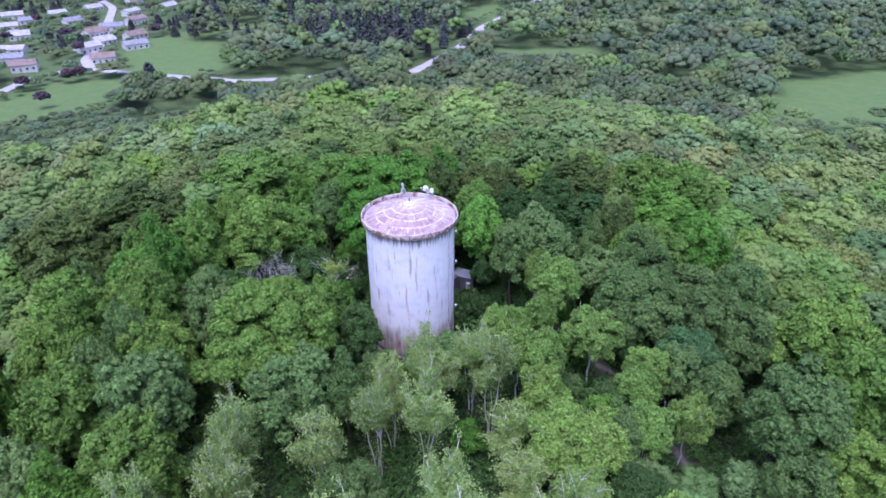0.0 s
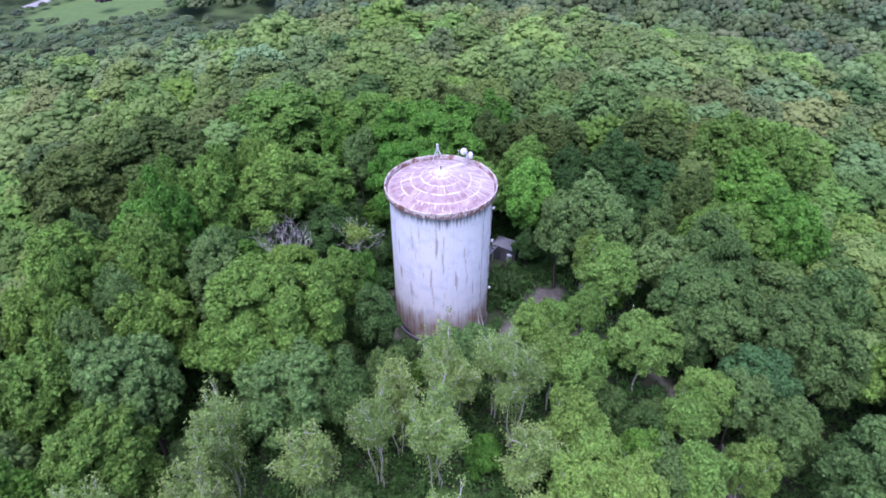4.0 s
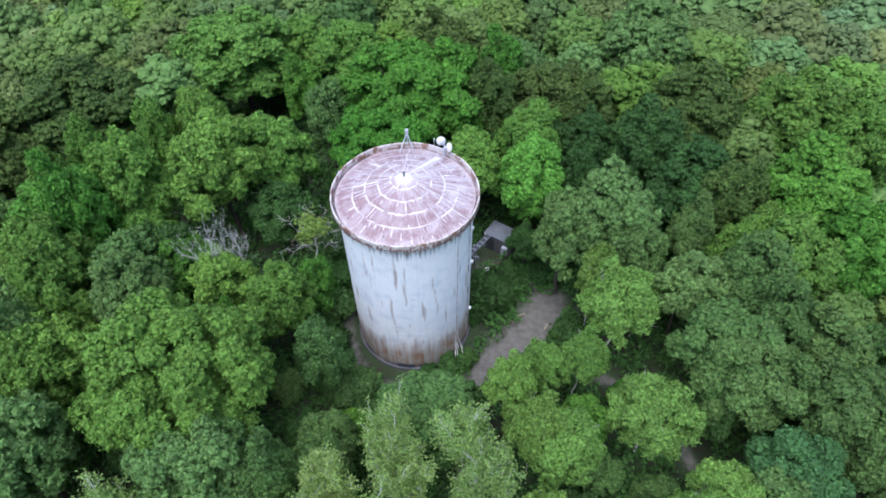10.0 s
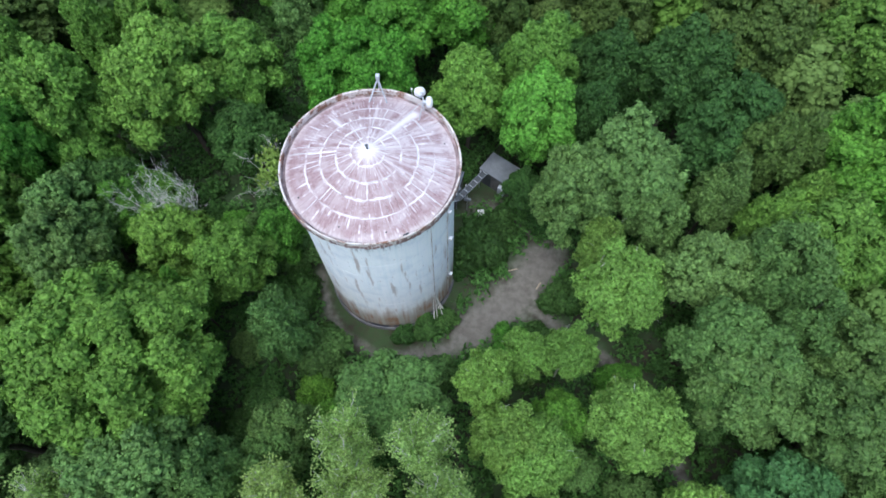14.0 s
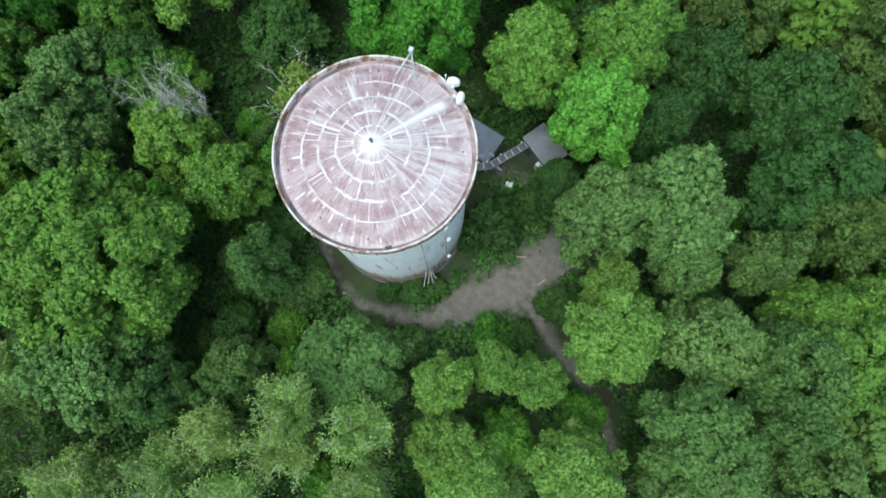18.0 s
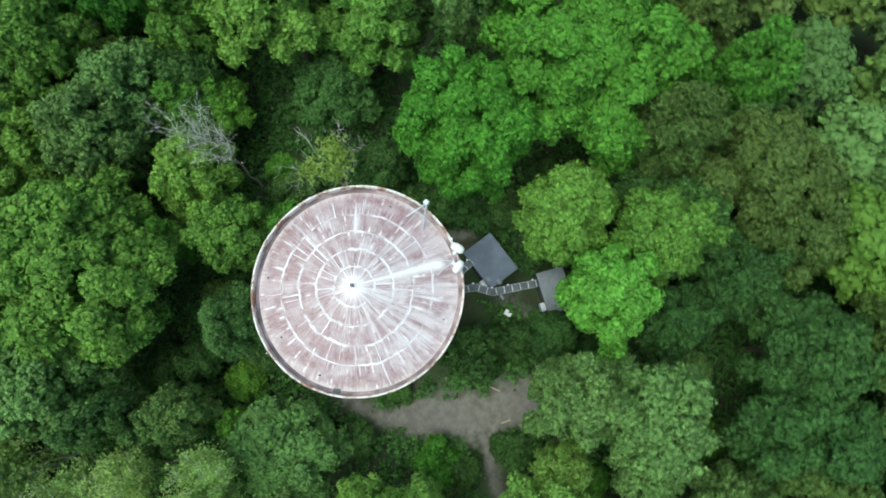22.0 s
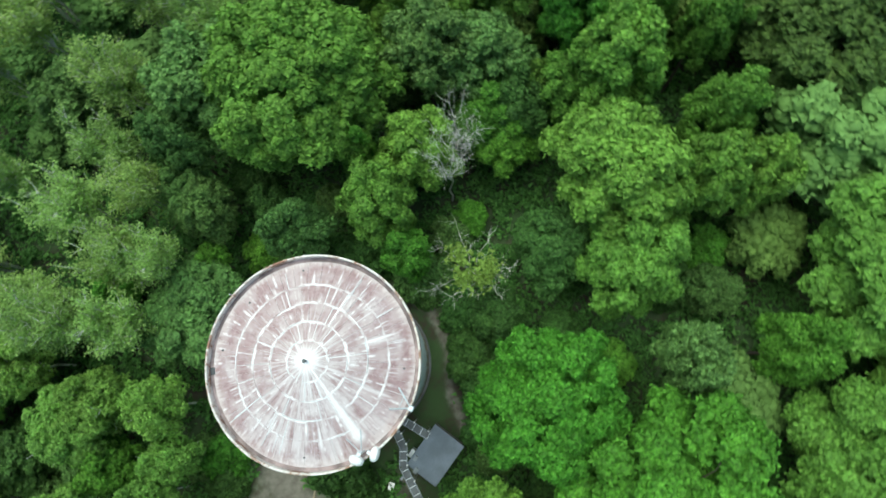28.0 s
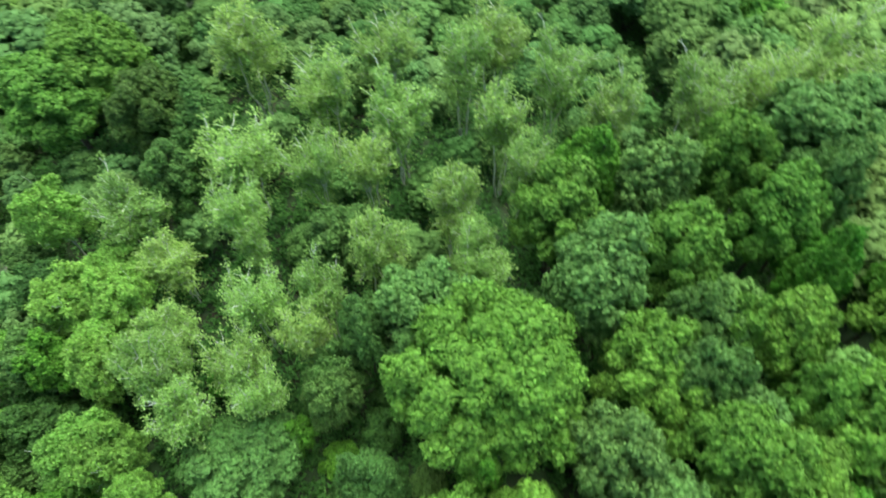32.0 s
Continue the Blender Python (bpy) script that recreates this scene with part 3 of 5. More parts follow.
for i in range(48):
    a = rng.uniform(0, 2 * math.pi)
    r0 = rng.choice([0.3, 1.2, 2.3, 3.45, 4.6])
    r1 = min(EAVE_R - 0.05, r0 + rng.choice([1.1, 1.1, 2.2]))
    w = rng.uniform(0.012, 0.035)
    bm = bmesh.new()
    pts = [[bm.verts.new((r * math.cos(a) - s * w * math.sin(a), r * math.sin(a) + s * w * math.cos(a), roof_z(r) + (0.022 if s == 0 else 0.004))) for s in (-1, 0, 1)] for r in (r0, (r0 + r1) / 2, r1)]
    for p, q in zip(pts[:-1], pts[1:]):
        for j in (0, 1):
            bm.faces.new((p[j], q[j], q[j + 1], p[j + 1]))
    part("weld_seam", bm, SEAM, tank)
vent = part("roof_vent", rod(rod(bmesh.new(), (0, 0, roof_z(0) - 0.05), (0, 0, roof_z(0) + 0.40), 0.07), (0, 0, roof_z(0) + 0.40), (0, 0, roof_z(0) + 0.47), 0.13, 0.08), DARKSTEEL, tank, "small dark vent pipe at the peak")
hatch_a = math.radians(-50)
part("roof_hatch", boxed(-0.22, -0.22, 0, 0.22, 0.22, 0.10, bevel=0.02), DARKSTEEL, tank, "dark square hatch in the gutter", pose(6.12 * math.cos(hatch_a), 6.12 * math.sin(hatch_a), 19.62, 0, 0, -50))
for a, r in ((2.1, 5.5), (0.55, 5.55), (3.9, 5.6), (4.6, 5.4), (5.2, 5.6)):
    part("roof_plug", rod(bmesh.new(), (r * math.cos(a), r * math.sin(a), roof_z(r) - 0.02), (r * math.cos(a), r * math.sin(a), roof_z(r) + 0.06), 0.06), DARKSTEEL, tank)
# cable risers and lights on the wall that faces the shelters and the yard
LIGHT_SPOTS = ((-12, 6.0), (-12, 13.4), (-14, 18.2))
for az, r in ((62, 0.05), (64, 0.05), (66, 0.04), (42, 0.06), (-12, 0.045), (-31, 0.03)):
    c, s = math.cos(math.radians(az)), math.sin(math.radians(az))
    part("cable_riser", rod(bmesh.new(), (6.10 * c, 6.10 * s, 3.0 if az > 0 else 0.2), (6.10 * c, 6.10 * s, 19.45), r, sides=6), DARKSTEEL if az > 60 else LIP, tank)
for az, z in LIGHT_SPOTS:
    c, s = math.cos(math.radians(az)), math.sin(math.radians(az))
    fx = thing("wall_light", Matrix.Translation((TX, TY, 0)) @ pose(6.02 * c, 6.02 * s, z, 0, 0, az), "small white floodlight bracketed to the tank wall", "floodlight", "lights on the tank wall")
    part("bracket", rod(bmesh.new(), (0, 0, 0), (0.3, 0, 0.05), 0.03), GALV, fx)
    part("lamp_head", boxed(0.26, -0.16, -0.10, 0.50, 0.16, 0.14, bevel=0.03), WHITE, fx)

# ---- antennas on the rim ----
tri = thing("antenna_mount", Matrix.Translation((-5.5, 80.05, 19.6)) @ pose(0, 0, 0, 0, 0, 101), "grey steel tripod with a small antenna on the rim", "antenna")
for k, (x, y, z) in enumerate(((-1.35, 0.75, 0.42), (-1.35, -0.75, 0.42), (-0.05, 0.0, 0.4))):
    part("leg", rod(bmesh.new(), (x, y, z - 0.25 if k < 2 else z), (0, 0, 1.65), 0.055, sides=6), GALV, tri)
part("mast", rod(bmesh.new(), (0.0, 0, 0.3), (0.0, 0, 2.0), 0.05, sides=8), GALV, tri)
part("brace", rod(bmesh.new(), (-0.68, 0.37, 1.0), (-0.68, -0.37, 1.0), 0.025, sides=6), GALV, tri)
part("antenna_head", boxed(-0.13, -0.15, 1.60, 0.16, 0.15, 2.02, bevel=0.05), GALV, tri, "pale blue-grey antenna housing")


def dish(at, heading):
    d = thing("microwave_dish", at @ pose(0, 0, 0, 0, 0, heading), "round white microwave dish clamped to a rim post", "dish antenna", "dishes on the rim")
    part("radome", turned(bmesh.new(), [(0.0, 0.24), (0.25, 0.20), (0.40, 0.10), (0.43, 0.0), (0.43, -0.16), (0.30, -0.26), (0.0, -0.30)], 28), WHITE, d, "", pose(0, 0, 0, 0, 90, 0))
    part("clamp", boxed(-0.50, -0.10, -0.14, -0.24, 0.10, 0.14, bevel=0.02), GALV, d)
    return d


post_at = Matrix.Translation((-1.80, 79.15, 19.6))
dm = thing("dish_post", post_at @ pose(0, 0, 0, 0, 0, 66), "galvanised post and braces carrying two dishes", "antenna post")
part("post", rod(bmesh.new(), (0, 0, 0.0), (0, 0, 1.65), 0.055), GALV, dm)
part("brace", rod(bmesh.new(), (-1.3, 0.55, 0.45), (0, 0, 1.2), 0.03, sides=6), GALV, dm)
part("brace", rod(bmesh.new(), (-1.3, -0.55, 0.45), (0, 0, 1.2), 0.03, sides=6), GALV, dm)
dish(Matrix.Translation((-2.25, 79.85, 20.95)), 110)
dish(Matrix.Translation((-1.30, 79.15, 20.85)), 15)
whip = thing("whip_antenna", Matrix.Translation((-2.88, 79.90, 19.9)), "thin white whip antenna on the rim", "antenna")
part("rod", rod(bmesh.new(), (0, 0, 0), (0, 0, 1.0), 0.02, sides=6), GALV, whip)
part("tip", rod(bmesh.new(), (0, 0, 1.0), (0, 0, 1.15), 0.06, sides=8), WHITE, whip)
for (x, y) in ((-10.6, 74.8), (-4.6, 67.05)):
    fin = thing("whip_antenna", Matrix.Translation((x, y, 19.7)), "stubby white rod on the tank rim", "antenna")
    part("rod", rod(bmesh.new(), (0, 0, -0.1), (0, 0, 0.75), 0.03, sides=6), WHITE, fin)

# ---- equipment shelters and cable bridges ----
def shelter(name, at, lx, ly, h, roofing, label):
    s = thing(name, at, label, "equipment shelter")
    part("wall", boxed(-lx / 2 + 0.1, -ly / 2 + 0.1, -0.3, lx / 2 - 0.1, ly / 2 - 0.1, h, bevel=0.03), SHEDWALL, s)
    part("roof", boxed(-lx / 2, -ly / 2, h, lx / 2, ly / 2, h + 0.16, bevel=0.04), roofing, s)
    n = int(lx / 0.6)
    for i in range(1, n):
        x = -lx / 2 + lx * i / n
        part("roof_seam", boxed(x - 0.02, -ly / 2 + 0.03, h + 0.155, x + 0.02, ly / 2 - 0.03, h + 0.18), roofing, s)
    part("door", boxed(-lx / 2 + 0.5, -ly / 2 + 0.06, 0.05, -lx / 2 + 1.45, -ly / 2 + 0.12, 2.1), DARKSTEEL, s)
    part("air_conditioner", boxed(lx / 2 - 1.2, -ly / 2 - 0.35, 0.6, lx / 2 - 0.45, -ly / 2 + 0.1, 1.8, bevel=0.03), GALV, s)
    part("vent", boxed(-0.2, ly / 2 - 0.12, 1.5, 0.2, ly / 2 - 0.06, 2.0), GALV, s)
    return s


shelter("equipment_shelter", Matrix.Translation((-1.75, 83.45, 0)) @ pose(0, 0, 0, 0, 0, -2), 4.1, 3.1, 2.65, MEMBRANE, "low equipment shelter with a blue-grey felt roof")
shelter("equipment_shelter", Matrix.Translation((3.95, 86.25, 0)) @ pose(0, 0, 0, 0, 0, -23), 3.8, 2.5, 2.45, PALEROOF, "small equipment shelter with a pale grey roof")
for x, y, w in ((0.2, 82.8, 0.25), (-0.6, 82.2, 0.22)):
    hp = thing("roof_box", Matrix.Translation((x, y, 2.81)), "small pale box lying on the shelter roof", "box")
    part("casing", boxed(-w, -w * 0.7, 0, w, w * 0.7, 0.15, bevel=0.02), PALEROOF, hp)


def bridge(pts, z, label):
    """A cable bridge: grating run with side rails, rungs and posts."""
    b = thing("cable_bridge", Matrix.Translation((pts[0][0], pts[0][1], 0)), label, "cable bridge")
    o = Vector((pts[0][0], pts[0][1], 0))
    P = [Vector((x, y, z)) - o for x, y in pts]
    for i, (p, q) in enumerate(zip(P[:-1], P[1:])):
        d = (q - p).normalized()
        s = Vector((-d.y, d.x, 0))
        L = (q - p).length
        rot = math.degrees(math.atan2(d.y, d.x))
        at = Matrix.Translation(p) @ pose(0, 0, 0, 0, 0, rot)
        part("grating", boxed(0, -0.30, -0.03, L, 0.30, 0.0), DARKSTEEL, b, "", at)
        for sd in (-0.31, 0.31):
            part("side_rail", boxed(-0.05, sd - 0.025, -0.05, L + 0.05, sd + 0.025, 0.06), RAILSTEEL, b, "", at)
        for j in range(4):
            part("cable", rod(bmesh.new(), (0, -0.2 + 0.13 * j, -0.12), (L, -0.2 + 0.13 * j, -0.12), 0.03, sides=6), DARKSTEEL, b, "", at)
        k = 0.35
        while k < L:
            part("crossbar", boxed(k - 0.03, -0.32, 0.0, k + 0.025, 0.32, 0.035), GALV, b, "", at)
            k += 0.72
        for k in (L * 0.35, L * 0.9):
            part("post", rod(bmesh.new(), (k, 0.36, -z - 0.2), (k, 0.36, 0.25), 0.045, sides=8), GALV, b, "", at)
            part("post_cap", rod(bmesh.new(), (k, 0.36, 0.25), (k, 0.36, 0.31), 0.07, sides=8), WHITE, b, "", at)
    return b


bridge([(-1.55, 79.35), (-0.75, 80.85), (0.55, 81.75), (2.45, 85.35)], 2.95, "dark steel cable bridge on galvanised posts")
bridge([(-2.55, 79.55), (-2.75, 82.1)], 3.0, "short steel cable bridge to the shelter roof")
cab = thing("ground_cabinet", Matrix.Translation((2.85, 81.85, 0)) @ pose(0, 0, 0, 0, 0, 20), "small white metal cabinet on the bare ground", "cabinet")
part("casing", boxed(-0.30, -0.22, -0.05, 0.30, 0.22, 0.75, bevel=0.02), WHITE, cab)
part("lid", boxed(-0.33, -0.25, 0.75, 0.33, 0.25, 0.80, bevel=0.015), WHITE, cab)
cab2 = thing("bridge_box", Matrix.Translation((1.3, 82.2, 1.9)), "pale junction box hung beside the bridge", "junction box")
part("casing", boxed(-0.35, -0.12, 0, 0.35, 0.12, 0.4, bevel=0.02), PALEROOF, cab2)
part("hanger", rod(bmesh.new(), (0, -0.05, -1.95), (0, -0.05, 1.0), 0.03), GALV, cab2)
for k, (x, y, r, L) in enumerate(((7.05, 76.4, 28, 1.75), (10.2, 75.5, 70, 0.9), (6.3, 75.6, -30, 0.8))):
    pl = thing("loose_board", Matrix.Translation((x, y, -0.03)) @ pose(0, 0, 0, 0, 0, r), "weathered pale board lying on the dirt", "board", "boards on the dirt")
    part("board", boxed(-L / 2, -0.07, 0, L / 2, 0.07, 0.05, bevel=0.01), TIMBER, pl)
rail = thing("pipe_gate", Matrix.Translation((6.6, 82.9, 0)) @ pose(0, 0, 0, 0, 0, 42), "dark steel pipe gate standing beside the shelter", "gate")
for k in range(3):
    part("rail", rod(bmesh.new(), (0, 0, 0.35 + 0.4 * k), (2.6, 0, 0.35 + 0.4 * k), 0.05, sides=8), DARKSTEEL, rail)
for k in (0.0, 1.3, 2.6):
    part("post", rod(bmesh.new(), (k, 0, -0.3), (k, 0, 1.3), 0.06, sides=8), DARKSTEEL, rail)
# a heap of dead poles leaning on the tank's foot
heap = thing("pole_heap", Matrix.Translation((1.2, 70.2, 0)), "bare grey poles leaning against the tank foot", "dead wood")
rng = random.Random(8)
for i in range(9):
    x, y = rng.uniform(-0.5, 1.6), rng.uniform(-1.3, 1.0)
    part("pole", rod(bmesh.new(), (x, y, -0.15), (-0.35 + rng.uniform(-.25, .3), 0.75 + rng.uniform(-.5, .3), rng.uniform(2.2, 4.6)), 0.06, 0.03, sides=6), PALE_BARK, heap)
# kind, then (x, y, height of the top, crown radius)
PLANTED = [
    ('L', [(25.2, 57.4, 10.2, 2.6), (27.6, 49.6, 9.6, 2.6)]),
    ('P', [(28.6, 57.2, 9.8, 2.7)]),
    ('W', [(-20.0, 57.4, 18.4, 8.0)]),
    ('Z', [(-10.6, 87.9, 17.6, 5.7), (-8.8, 98.9, 17.9, 8.6)]),
    ('O', [(-0.4, 89.6, 13.8, 4.0), (28.6, 83.1, 12.6, 2.6), (31.4, 85.3, 12.6, 2.6), (32.6, 81.5, 13.6, 5.0), (37.5, 106.2, 15.0, 5.6), (-23.5, 87.5, 14.6, 4.1), (-28.3, 82.5, 18.1, 5.3), (-33.9, 58.6, 13.6, 4.2), (-16.2, 67.9, 13.6, 3.2), (-21.4, 68.2, 13.1, 3.5), (5.8, 93.9, 15.6, 3.7), (-33.3, 74.5, 11.6, 2.9), (-39.5, 47.3, 15.6, 4.3), (-34.5, 56.2, 14.6, 3.7), (-37.9, 65.9, 17.6, 4.2), (-45.9, 56.2, 15.6, 3.7), (-41.8, 55.3, 14.6, 2.6), (-50.9, 43.9, 15.6, 4.5), (-48.2, 37.3, 15.6, 4.2), (-45.3, 62.4, 15.6, 3.2), (-35.9, 77.8, 18.6, 3.9), (-37.9, 86.9, 15.6, 2.7)]),
    ('O', [(-43.9, 82.4, 15.6, 2.5), (-43.7, 76.5, 16.6, 2.5), (-47.8, 64.5, 16.6, 4.6), (-35.1, 91.6, 14.6, 3.0), (-31.9, 72.2, 10.6, 2.5), (-31.7, 88.4, 16.6, 3.2), (-42.0, 67.2, 13.6, 4.4), (-35.4, 105.2, 16.8, 8.0), (-20.2, 108.4, 14.8, 5.1), (-59.2, 57.2, 13.7, 4.9), (19.7, 11.0, 14.2, 6.3), (24.2, 16.0, 13.2, 6.2), (-29.9, 40.7, 14.5, 4.4), (45.4, 104.1, 15.0, 5.7), (41.9, 43.3, 10.5, 4.3), (29.8, 45.0, 9.2, 3.4), (47.7, 52.6, 13.6, 4.7), (47.6, 59.8, 15.0, 5.7)]),
    ('B', [(40.2, 83.4, 14.6, 4.6), (36.9, 90.5, 15.1, 6.3), (0.5, 108.6, 15.6, 3.3), (-14.2, 72.1, 9.6, 2.3), (-4.4, 58.1, 7.6, 1.5), (-27.6, 73.1, 8.6, 2.9), (13.7, 62.1, 8.6, 2.4), (-28.6, 71.5, 11.1, 3.4), (-34.0, 35.9, 14.6, 3.5), (-50.5, 51.0, 15.6, 2.4), (-18.8, 63.7, 12.6, 1.8), (17.3, 49.4, 9.6, 2.6), (-42.4, 73.6, 15.1, 5.7), (-25.0, 101.9, 13.1, 3.0), (-53.3, 49.1, 13.0, 2.7), (-61.2, 52.6, 13.3, 3.8), (-38.2, 72.3, 19.1, 3.4)]),
    ('D', [(11.2, 90.7, 12.6, 2.8), (6.2, 96.4, 13.6, 3.6), (11.8, 96.7, 13.1, 3.3), (-21.6, 82.1, 9.6, 3.5), (6.8, 83.2, 6.6, 2.0), (-29.9, 72.6, 11.6, 2.8), (1.5, 95.9, 9.6, 2.4), (-14.5, 81.2, 6.6, 2.4), (24.6, 92.6, 13.6, 5.0), (19.1, 96.5, 15.6, 4.3), (25.8, 66.3, 7.6, 2.6), (19.1, 54.2, 6.1, 3.2), (19.9, 40.9, 8.1, 3.1)]),
    ('M', [(6.5, 87.8, 17.1, 4.0)]),
    ('R', [(-0.1, 100.2, 16.6, 3.8), (7.5, 103.8, 15.1, 5.2), (12.2, 101.4, 14.6, 3.6), (-7.5, 110.5, 16.6, 4.5), (28.3, 90.2, 14.1, 3.7), (11.6, 21.1, 14.6, 4.7), (-36.2, 69.0, 11.6, 2.3), (25.1, 104.4, 15.6, 5.6), (-49.6, 90.1, 16.7, 7.7), (-57.1, 81.1, 16.5, 7.1)]),
    ('G', [(4.1, 105.6, 12.6, 2.3), (-10.7, 63.5, 11.6, 2.7), (-7.5, 55.9, 11.1, 2.4), (-10.7, 51.2, 13.6, 2.5), (26.2, 69.8, 13.1, 4.2), (8.2, 29.9, 11.6, 3.4), (-7.7, 53.9, 10.6, 2.7), (6.1, 22.8, 11.6, 3.6), (24.6, 64.5, 9.1, 3.3), (19.3, 48.7, 8.6, 2.9), (-8.7, 39.4, 10.2, 3.5), (24.2, 84.8, 12.6, 2.6), (30.8, 74.3, 13.1, 3.2), (27.7, 67.7, 12.1, 4.3), (39.3, 63.1, 11.6, 3.8), (42.2, 72.5, 12.6, 4.1), (35.6, 71.7, 11.6, 4.2), (38.5, 48.2, 14.0, 5.6), (34.5, 39.8, 10.2, 3.3), (0.3, 60.2, 9.6, 4.5), (29.0, 78.3, 14.6, 3.8), (35.8, 66.5, 12.1, 4.8)]),
    ('G', [(30.2, 68.2, 11.6, 2.8), (28.1, 54.2, 9.6, 3.8), (32.3, 54.2, 9.6, 3.2)]),
    ('P', [(-19.6, 94.9, 15.6, 2.6), (-28.8, 64.4, 16.1, 3.5), (15.7, 84.2, 15.1, 4.5), (10.8, 80.4, 14.6, 3.4), (18.4, 81.4, 12.6, 2.6), (23.4, 76.7, 12.6, 3.6), (-15.5, 50.2, 15.1, 4.0), (-31.5, 49.2, 16.6, 4.7), (-38.4, 59.4, 14.6, 2.3), (-37.7, 53.3, 14.6, 2.0), (-39.8, 38.6, 15.1, 3.9), (-56.1, 41.9, 15.6, 3.0), (-47.9, 69.2, 15.6, 2.3), (-36.8, 58.9, 15.6, 2.5), (-40.3, 54.7, 13.6, 3.0), (-17.9, 51.0, 13.6, 3.9), (-31.6, 68.4, 14.6, 3.7), (-39.5, 62.0, 13.6, 3.6), (-58.4, 34.3, 15.1, 6.1), (19.9, 119.9, 16.3, 6.5)]),
    ('K', [(31.1, 60.1, 10.1, 4.0)]),
    ('L', [(16.5, 73.0, 13.1, 3.7), (14.3, 76.4, 12.6, 2.2), (9.9, 66.4, 9.6, 2.0), (13.3, 67.0, 11.1, 2.2), (7.1, 63.2, 11.6, 2.3), (9.6, 59.1, 12.1, 2.8), (19.4, 62.6, 11.8, 3.6), (11.2, 51.5, 12.6, 2.7), (15.6, 44.1, 11.6, 3.4), (19.8, 34.1, 11.6, 3.2), (12.0, 58.3, 11.6, 3.0), (11.6, 44.6, 11.6, 3.0), (23.1, 54.7, 8.6, 2.7), (13.1, 49.4, 9.6, 2.9), (22.8, 48.4, 9.1, 2.8), (13.5, 40.1, 9.0, 3.0)]),
    ('S', [(3.6, 57.1, 13.6, 2.9), (-1.9, 56.1, 13.6, 2.7), (-5.8, 51.1, 13.6, 2.7), (-19.9, 38.6, 14.1, 3.5), (-12.4, 43.3, 14.1, 3.3), (-28.0, 36.1, 14.1, 3.2), (-11.9, 32.6, 14.1, 3.3), (-6.7, 32.6, 14.1, 3.2), (-15.7, 25.9, 14.1, 4.1), (-26.9, 28.7, 14.1, 4.0), (-34.3, 21.8, 14.1, 4.3), (-38.6, 28.6, 14.1, 3.5), (-49.4, 27.0, 14.1, 4.7), (-7.6, 21.4, 14.1, 4.2), (-20.8, 43.7, 13.1, 2.8), (-7.2, 47.3, 14.1, 2.9), (-1.5, 47.7, 14.1, 3.2), (5.7, 53.5, 15.1, 3.2), (-0.5, 53.3, 14.1, 2.8), (1.0, 37.1, 13.1, 3.4), (11.5, 35.4, 13.1, 3.7), (-0.3, 40.0, 11.6, 2.3)]),
    ('S', [(-57.6, 26.3, 14.1, 4.5), (-23.6, 18.9, 14.1, 4.3), (-15.2, 15.8, 14.1, 4.4), (-21.8, 46.2, 13.1, 3.2), (1.1, 30.0, 13.7, 4.9), (1.7, 11.4, 13.8, 5.1), (-28.2, 14.5, 13.7, 4.9), (-66.5, 22.7, 14.2, 6.3), (7.2, 48.3, 9.3, 3.8), (7.5, 40.6, 10.2, 3.5)]),
]

# ---- trees ----
ball_bm = bmesh.new()
bmesh.ops.create_icosphere(ball_bm, subdivisions=1, radius=1.0)
ball_bm.verts.index_update()
BALL = (np.array([v.co[:] for v in ball_bm.verts]), np.array([[v.index for v in f.verts] for f in ball_bm.faces]))
ball_bm.free()


def sprays(rs, centres, normals, size):
    """Leaf sprays: pointed blades at centres, turned at random round normals. Returns corners (n, 3, 3)."""
    n = len(centres)
    nn = normals / (np.linalg.norm(normals, axis=1, keepdims=True) + 1e-9)
    u = np.cross(nn, rs.normal(size=(n, 3)))
    u /= np.linalg.norm(u, axis=1, keepdims=True) + 1e-9
    w = np.cross(nn, u)
    s = size * rs.uniform(0.6, 1.4, (n, 1))
    return np.stack([centres - u * s * 0.45 - w * s * 0.42, centres - u * s * 0.45 + w * s * 0.42, centres + u * s * 0.75 - nn * s * 0.15], 1)


def limb_tubes(paths, sides=4):
    """Tapered tubes along lists of (point, radius)."""
    V, Fc = [], []
    for path in paths:
        base = len(V)
        for k, (p, r) in enumerate(path):
            d = (path[min(k + 1, len(path) - 1)][0] - path[max(k - 1, 0)][0])
            d = d / (np.linalg.norm(d) + 1e-9)
            u = np.cross(d, (0.31, 0.95, 0.1))
            u /= np.linalg.norm(u) + 1e-9
            w = np.cross(d, u)
            for i in range(sides):
                a = 2 * math.pi * i / sides
                V.append(p + r * (math.cos(a) * u + math.sin(a) * w))
        for k in range(len(path) - 1):
            for i in range(sides):
                j = (i + 1) % sides
                Fc.append((base + k * sides + i, base + k * sides + j, base + (k + 1) * sides + j, base + (k + 1) * sides + i))
    return V, Fc


def bent(rs, a, b, r0, r1, n=4, wob=0.1):
    a, b = np.array(a, float), np.array(b, float)
    L = np.linalg.norm(b - a)
    out = []
    for k in range(n + 1):
        f = k / n
        p = a + (b - a) * f + (rs.normal(size=3) * wob * L * math.sin(math.pi * f) if 0 < k < n else 0)
        p[2] += 0.10 * L * math.sin(math.pi * f * 0.5) * (1 - f)
        out.append((p, r0 + (r1 - r0) * f))
    return out


